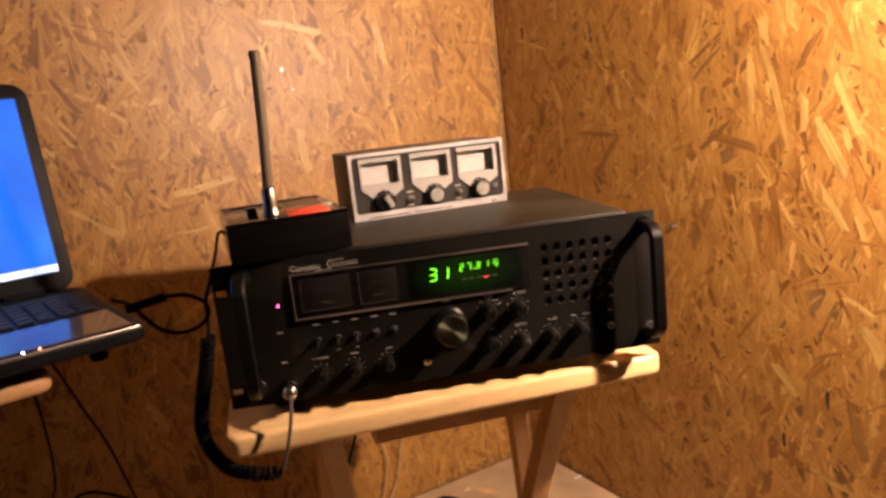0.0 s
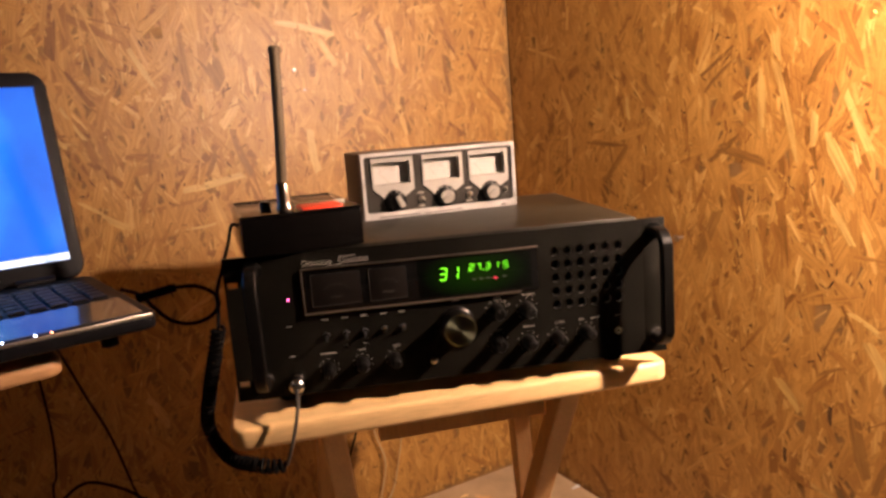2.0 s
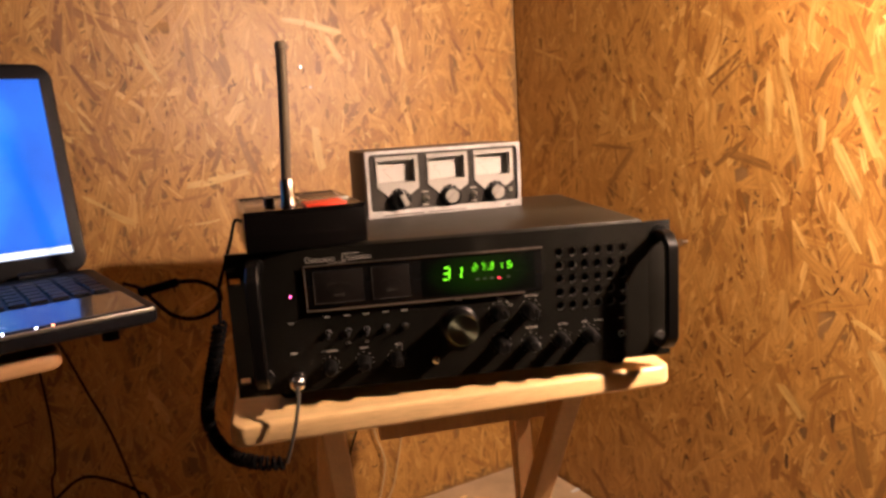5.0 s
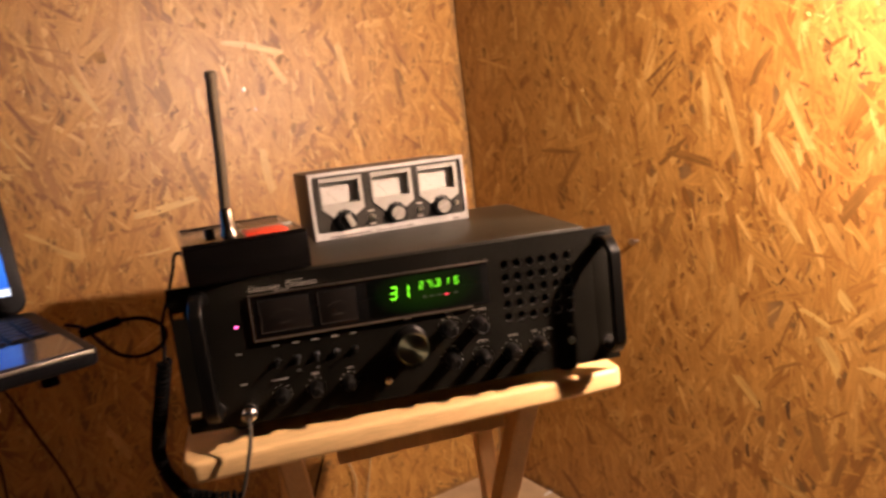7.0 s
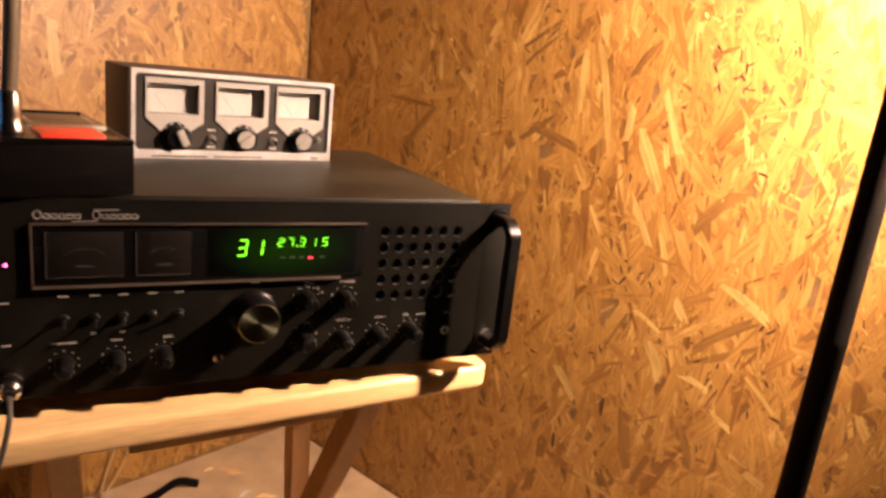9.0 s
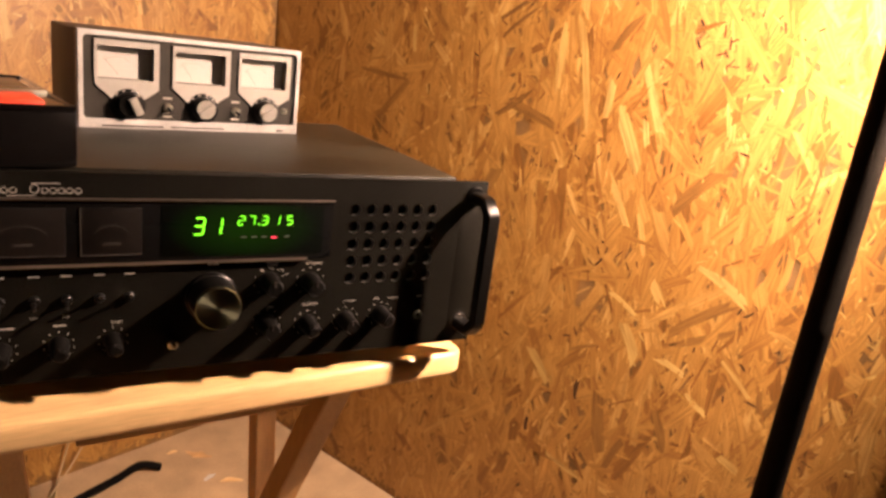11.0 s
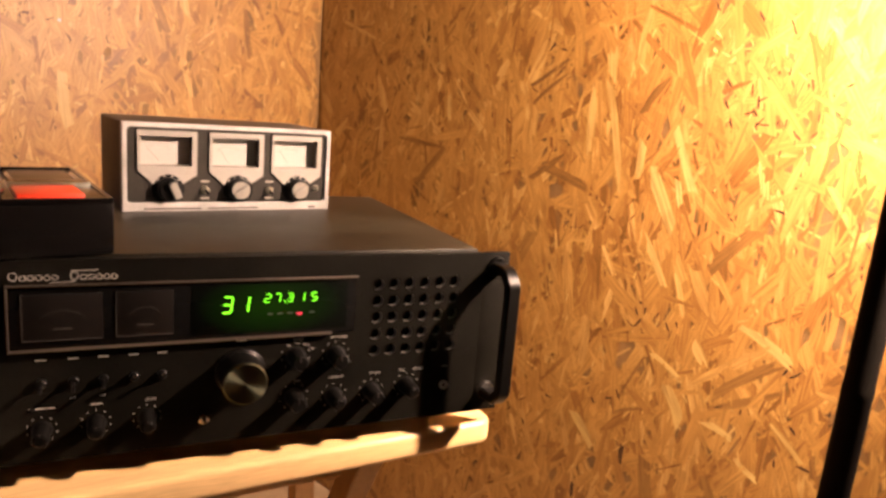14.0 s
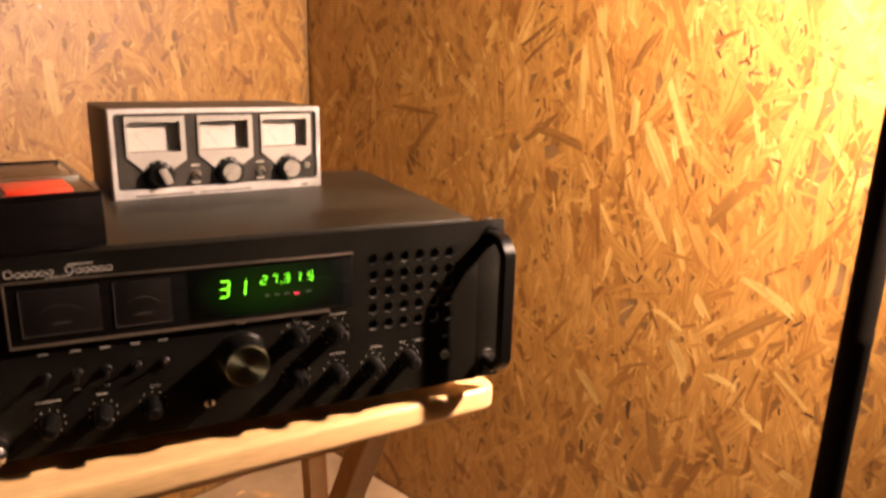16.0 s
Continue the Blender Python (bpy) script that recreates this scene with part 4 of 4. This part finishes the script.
loop = smooth_path([(0.046, -0.052, 0.619), (0.030, -0.052, 0.620), (0.012, -0.046, 0.622), (-0.006, -0.030, 0.621), (-0.022, -0.002, 0.620), (-0.036, 0.018, 0.630), (-0.037, 0.010, 0.655), (-0.027, -0.010, 0.690), (-0.014, -0.028, 0.730), (-0.004, -0.036, 0.765)], 8)
part("coil", coil(loop, 0.0058, 0.0022, 44), RUBBER, cord, "springy coiled part")
up = smooth_path([(-0.004, -0.036, 0.765), (-0.004, -0.025, 0.782), (-0.007, -0.005, 0.795), (-0.004, 0.020, 0.812), (0.004, 0.030, 0.838), (0.010, 0.034, 0.858), (0.014, 0.060, 0.850), (0.012, 0.10, 0.820), (0.010, 0.20, 0.76)])
part("lead", tube(up, 0.0019, 8), RUBBER, cord)

# ---- the laptop and its table ----
LT_TOP = 0.765
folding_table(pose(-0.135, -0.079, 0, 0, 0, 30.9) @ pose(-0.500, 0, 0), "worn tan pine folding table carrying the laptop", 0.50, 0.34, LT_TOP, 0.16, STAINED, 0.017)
BETA, LD, LW, LH = 13.2, 0.262, 0.375, 0.258
laptop = thing("laptop", pose(-0.051, -0.061, LT_TOP, 0, 0, 30.9) @ pose(-LW, 0, 0), "open black laptop with a lit blue desktop", "laptop")
BT = 0.034
base_bm = slab(0, LW, 0, LD, 0.006, 0.030, 0.016, 0.004)
for v in base_bm.verts:
    if v.co.z > 0.018:
        v.co.z += (BT - 0.030) * v.co.y / LD
    elif v.co.y < 0.10:
        v.co.z += 0.008 * (1 - v.co.y / 0.10)
lb = part("base", base_bm, LAPTOP_BLACK, laptop, "black laptop base")
for fx, fy in ((0.04, 0.03), (LW - 0.04, 0.03), (0.04, LD - 0.03), (LW - 0.04, LD - 0.03)):
    part("foot", lathe([(0.008, 0), (0.008, 0.010), (0, 0.010)], "z", (fx, fy, 0), 12), RUBBER, lb)


def deck(yy):
    return 0.030 + (BT - 0.030) * yy / LD + 0.0002


def deck_plate(x0, x1, y0, y1, lift):
    bm = bmesh.new()
    v = [bm.verts.new((xx, yy, deck(yy) + lift)) for xx, yy in ((x0, y0), (x1, y0), (x1, y1), (x0, y1))]
    w = [bm.verts.new((xx, yy, deck(yy) - 0.003)) for xx, yy in ((x0, y0), (x1, y0), (x1, y1), (x0, y1))]
    bm.faces.new(v)
    for a in range(4):
        bm.faces.new((v[a], v[(a + 1) % 4], w[(a + 1) % 4], w[a]))
    return bm


part("palm_rest", deck_plate(0.012, LW - 0.012, 0.008, 0.094, 0.0006), LAPTOP_GLOSS, lb, "glossy palm rest")
part("touchpad", deck_plate(0.110, 0.210, 0.014, 0.078, 0.0010), LAPTOP_BLACK, lb)
kb = part("keyboard", deck_plate(0.014, LW - 0.014, 0.100, 0.214, 0.0004), LAPTOP_BLACK, lb, "black keyboard with number pad")
key_mesh = mesh_of(block((-0.0078, -0.0078, 0), (0.0078, 0.0078, 0.0026), 0.0012, 1), "key", KEYCAPS)
for r in range(6):
    for c in range(18):
        yy = 0.110 + r * 0.0188
        part("key", key_mesh, KEYCAPS, kb, at=pose(0.0255 + c * 0.0190, yy, deck(yy) + 0.0005))
part("front_edge", block((LW - 0.34, -0.0012, 0.0265), (LW - 0.006, 0.0, 0.0298), 0.0005), BRUSHED, lb, "shiny front edge strip")
for x, mat in ((0.247, BLUE_LED), (0.272, BLUE_LED), (0.285, RED_LED)):
    part("indicator", block((x - 0.0008, 0.0034, 0.0295), (x + 0.0008, 0.0048, 0.0310), 0.0003), mat, lb, "lit status light")
hinge = pose(0, LD + 0.004, BT - 0.002, -BETA, 0, 0)
lid_bm = slab(0.002, LW - 0.002, 0, LH, -0.016, 0.0, 0.020, 0.003)
lid_bm.transform(pose(0, 0, 0, 90, 0, 0))
lid = part("screen_lid", lid_bm, LAPTOP_BLACK, laptop, "black screen lid with wide bezel", at=hinge)
part("display", block((0.018, -0.0015, 0.024), (LW - 0.0175, -0.0002, LH - 0.020)), WALLPAPER, lid, "lit screen with a blue picture")
part("taskbar", block((0.018, -0.0024, 0.024), (LW - 0.0175, -0.0016, 0.0325)), TASKBAR, lid, "pale taskbar")
for i, w in enumerate((0.003, 0.004, 0.003, 0.004, 0.003, 0.002)):
    part("icon", block((LW - 0.082 + i * 0.0068, -0.0029, 0.0267), (LW - 0.082 + i * 0.0068 + w, -0.0025, 0.0297)), ICONS, lid)
for x, z, w, h, mat in ((0.262, 0.094, 0.008, 0.005, PINK_SPOT), (0.266, 0.100, 0.005, 0.003, PINK_SPOT), (0.258, 0.078, 0.004, 0.002, PALE_SPOT), (0.266, 0.074, 0.006, 0.0015, PALE_SPOT),
                        (0.252, 0.068, 0.010, 0.0015, PALE_SPOT), (0.270, 0.062, 0.006, 0.0015, PALE_SPOT), (0.256, 0.058, 0.012, 0.0015, PALE_SPOT), (0.248, 0.088, 0.006, 0.004, PINK_SPOT)):
    part("picture_detail", slab(x, x + w, z, z + h, 0.0016, 0.0019, min(w, h) * 0.45, 0.0001, 4, 2), mat, lid, "bright spot in the screen picture", at=pose(0, 0, 0, 90, 0, 0))
for z in (0.0261, 0.0292):
    part("print_bar", block((LW - 0.040, -0.0029, z), (LW - 0.0235, -0.0025, z + 0.0016)), ICONS, lid)
for x in (0.06, LW - 0.06):
    part("hinge", lathe([(0, -0.02), (0.006, -0.02), (0.006, 0.02), (0, 0.02)], "x", (x, LD - 0.006, BT + 0.001), 14), LAPTOP_BLACK, laptop)

power = thing("laptop_cable", pose(0, 0, 0), "black laptop power cable looping beside the radio", "cable")
part("plug", tube([Vector((-0.100, 0.042, 0.787)), Vector((-0.060, 0.050, 0.794))], 0.0048, 10), RUBBER, power)
wire = smooth_path([(-0.060, 0.050, 0.794), (-0.039, 0.050, 0.793), (-0.022, 0.050, 0.784), (-0.017, 0.050, 0.771), (-0.028, 0.050, 0.757), (-0.050, 0.052, 0.751), (-0.072, 0.058, 0.756), (-0.092, 0.075, 0.768), (-0.115, 0.105, 0.779), (-0.140, 0.125, 0.783)])
part("lead", tube(wire, 0.0022, 8), RUBBER, power)

# ---- the standing lamp ----
lamp = thing("floor_lamp", pose(0.766, -0.152, 0), "black standing lamp with a bare warm bulb in a reflector", "lamp")
part("base", lathe([(0.11, 0), (0.11, 0.012), (0.10, 0.020), (0.02, 0.030), (0.016, 0.045), (0, 0.045)], "z", (0, 0, 0), 40), POLE, lamp, "round black foot")
part("pole", lathe([(0.0136, 0.03), (0.0136, 0.72), (0.0139, 0.722), (0.0139, 0.730), (0.0134, 0.733), (0.0134, 1.096), (0.0120, 1.100), (0, 1.100)], "z", (0, 0, 0), 24), POLE, lamp, "black painted steel pole", at=pose(0, 0, 0, 0.46, 0.74, 0))
L0 = LAMP - Vector((0.766, -0.152, 0))
AIM = Vector((-0.5075, 0.764, -0.390)).normalized()
turn = AIM.to_track_quat("Z", "Y").to_matrix().to_4x4()
sh = bmesh.new()
lathe([(0.018, -0.075), (0.032, -0.068), (0.050, -0.040), (0.064, -0.008), (0.073, 0.024), (0.0775, 0.043), (0.0800, 0.043), (0.0755, 0.024), (0.0665, -0.008), (0.053, -0.043), (0.034, -0.071), (0.018, -0.079)], "z", (0, 0, 0), 48, sh)
part("shade", sh, SHADE_WHITE, lamp, "bell-shaped metal reflector", at=Matrix.Translation(L0) @ turn)
part("holder", lathe([(0, -0.118), (0.017, -0.116), (0.019, -0.085), (0.017, -0.045), (0, -0.040)], "z", (0, 0, 0), 20), POLE, lamp, "black lamp holder", at=Matrix.Translation(L0) @ turn)
bulb = bmesh.new()
bmesh.ops.create_icosphere(bulb, subdivisions=2, radius=0.018)
part("bulb", bulb, BULB, lamp, "glowing warm bulb", at=Matrix.Translation(L0))
back = L0 + (turn @ Vector((0, 0, -0.112)))
part("arm", tube(smooth_path([(0.0141, -0.0088, 1.090), (0.022, -0.020, 1.135), (0.065, -0.085, 1.185), back + Vector((0.012, -0.014, 0.012)), back]), 0.006, 10), POLE, lamp, "bent black arm")

# ---- dark cabinet at the wall ----
cab = thing("cabinet", ROOM @ pose(-0.30, -1.72, 0), "low dark navy cloth-covered cabinet against the strand-board wall", "cabinet")
part("body", block((0, 0, 0.02), (0.275, 0.40, 0.66), 0.012, 3), DARK_CLOTH, cab)
for x in (0.03, 0.245):
    for y in (0.03, 0.37):
        part("foot", lathe([(0.015, 0), (0.015, 0.022), (0, 0.022)], "z", (x, y, 0), 12), RUBBER, cab)

# ---- screws in the walls ----
screw_bm = lathe([(0.0, -0.004), (0.0018, -0.002), (0.0018, 0.006), (0.0042, 0.008), (0.0042, 0.0092), (0.0, 0.0098)], "z", (0, 0, 0), 14)
screw = solo("screw", screw_bm, STEEL, Matrix.Translation((0.047, 0.866, 1.084)) @ pose(0, 0, 0, 90, 0, 22.26), "shiny zinc screw head in the strand-board wall", "screw", "screws in the wall")
copy_thing(screw, Matrix.Translation((0.066, 0.874, 1.041)) @ pose(0, 0, 0, 90, 0, 22.26) @ Matrix.Scale(0.6, 4))
copy_thing(screw, Matrix.Translation((0.786, 0.573, 0.689)) @ pose(0, 0, 0, 0, -90, 22.26) @ pose(0, 0, 0.004) @ Matrix.Scale(1.7, 4))

# ---- cables under the tables ----
def cable(points, radius, mat, label):
    c = thing("cable", pose(0, 0, 0), label, "cable", "loose cables under the tables")
    part("lead", tube(smooth_path(points), radius, 7), mat, c)


def near_back(s, z, off=0.01):
    """A point a little in front of the back wall: s metres left of the corner."""
    return ROOM @ Vector((-s, -off, z))


cable([near_back(0.47, 0.60, 0.26), near_back(0.50, 0.40, 0.08), near_back(0.525, 0.234, 0.02), near_back(0.56, 0.15, 0.02), near_back(0.59, 0.058, 0.02), near_back(0.55, 0.006, 0.10)], 0.0028, RUBBER, "thin black cable hanging behind the table")
cable([near_back(0.55, 0.55, 0.24), near_back(0.50, 0.35, 0.05), near_back(0.475, 0.224, 0.02), near_back(0.455, 0.135, 0.02), near_back(0.485, 0.021, 0.02), near_back(0.52, 0.006, 0.08)], 0.0022, WHITE_WIRE, "tan wire curling behind the table")
cable([near_back(0.36, 0.45, 0.16), near_back(0.38, 0.30, 0.03), near_back(0.40, 0.203, 0.015), near_back(0.42, 0.12, 0.015), near_back(0.445, 0.056, 0.02), near_back(0.52, 0.006, 0.06)], 0.0016, WHITE_WIRE, "thin tan wire curling against the wall")
cable([(-0.259, 0.2, 0.71), (-0.263, 0.24, 0.671), (-0.259, 0.28, 0.604), (-0.25, 0.32, 0.526), (-0.246, 0.36, 0.436), (-0.249, 0.4, 0.377), (-0.199, 0.48, 0.1), (-0.149, 0.52, 0.006), (-0.049, 0.54, 0.006)], 0.0019, RUBBER, "black cable drooping from the laptop table")
cable([(-0.285, 0.2, 0.703), (-0.299, 0.24, 0.649), (-0.313, 0.28, 0.552), (-0.335, 0.32, 0.474), (-0.362, 0.36, 0.404), (-0.372, 0.4, 0.1), (-0.362, 0.44, 0.006), (-0.262, 0.46, 0.006)], 0.0018, RUBBER, "black cable hanging straight down from the laptop table")
cable([(-0.298, 0.2, 0.476), (-0.271, 0.24, 0.491), (-0.251, 0.28, 0.468), (-0.222, 0.32, 0.422), (-0.218, 0.36, 0.366), (-0.188, 0.4, 0.08), (-0.158, 0.44, 0.006), (-0.098, 0.46, 0.006)], 0.0022, RUBBER, "black cable sagging in the shade")
cable([(0.326, 0.868, 0.010), (0.285, 0.868, 0.022), (0.24, 0.845, 0.014), (0.185, 0.814, 0.010), (0.12, 0.77, 0.010)], 0.0085, RUBBER, "thick black cable lying on the floor")
cable([(0.30, 0.70, 0.004), (0.25, 0.72, 0.012), (0.20, 0.76, 0.004), (0.15, 0.75, 0.010), (0.10, 0.76, 0.004)], 0.0035, GREY_CORD, "thin grey cable lying on the floor")
adapter = thing("power_adapter", pose(0.10, 0.70, 0, 0, 0, 25), "black power adapter lying on the floor", "adapter")
part("body", block((-0.075, -0.032, 0), (0.075, 0.032, 0.036), 0.008, 3), BLACK_PLASTIC, adapter)
part("strain_relief", lathe([(0.008, 0), (0.004, 0.03), (0, 0.03)], "x", (0.073, 0, 0.018), 12), RUBBER, adapter)

# ---- offcuts on the floor ----
def offcut(x, y, turn, length, width, mat, label):
    rng = random.Random(int(1000 * x) + 7)
    bm = bmesh.new()
    ring = strand_outline(rng, length, width)
    top = [bm.verts.new((u, v, 0.0032 + 0.0015 * math.sin(9 * u / length))) for u, v in ring]
    low = [bm.verts.new((u, v, 0.0003)) for u, v in ring]
    bm.faces.new(top)
    bm.faces.new(low[::-1])
    for i in range(8):
        j = (i + 1) % 8
        bm.faces.new((top[i], top[j], low[j], low[i]))
    solo("wood_chip", bm, mat, pose(x, y, 0, 0, 0, turn), label, "wood chip", "chips on the floor")


for x, y, turn, length, width, mat, label in ((0.417, 0.813, 35, 0.028, 0.009, METER_PAPER, "pale wood chip on the floor"), (0.459, 0.789, 165, 0.040, 0.012, PINE, "curled pale wood chip on the floor"),
                                              (0.410, 0.905, -25, 0.045, 0.022, PINE_LEG, "brown wood chip near the wall"), (0.646, 0.894, 20, 0.030, 0.008, METER_PAPER, "pale wood chip by the corner"),
                                              (0.52, 0.70, 70, 0.022, 0.006, PINE, "small wood chip on the floor"), (0.36, 0.93, 10, 0.020, 0.007, PINE, "small wood chip near the wall")):
    offcut(x, y, turn, length, width, mat, label)
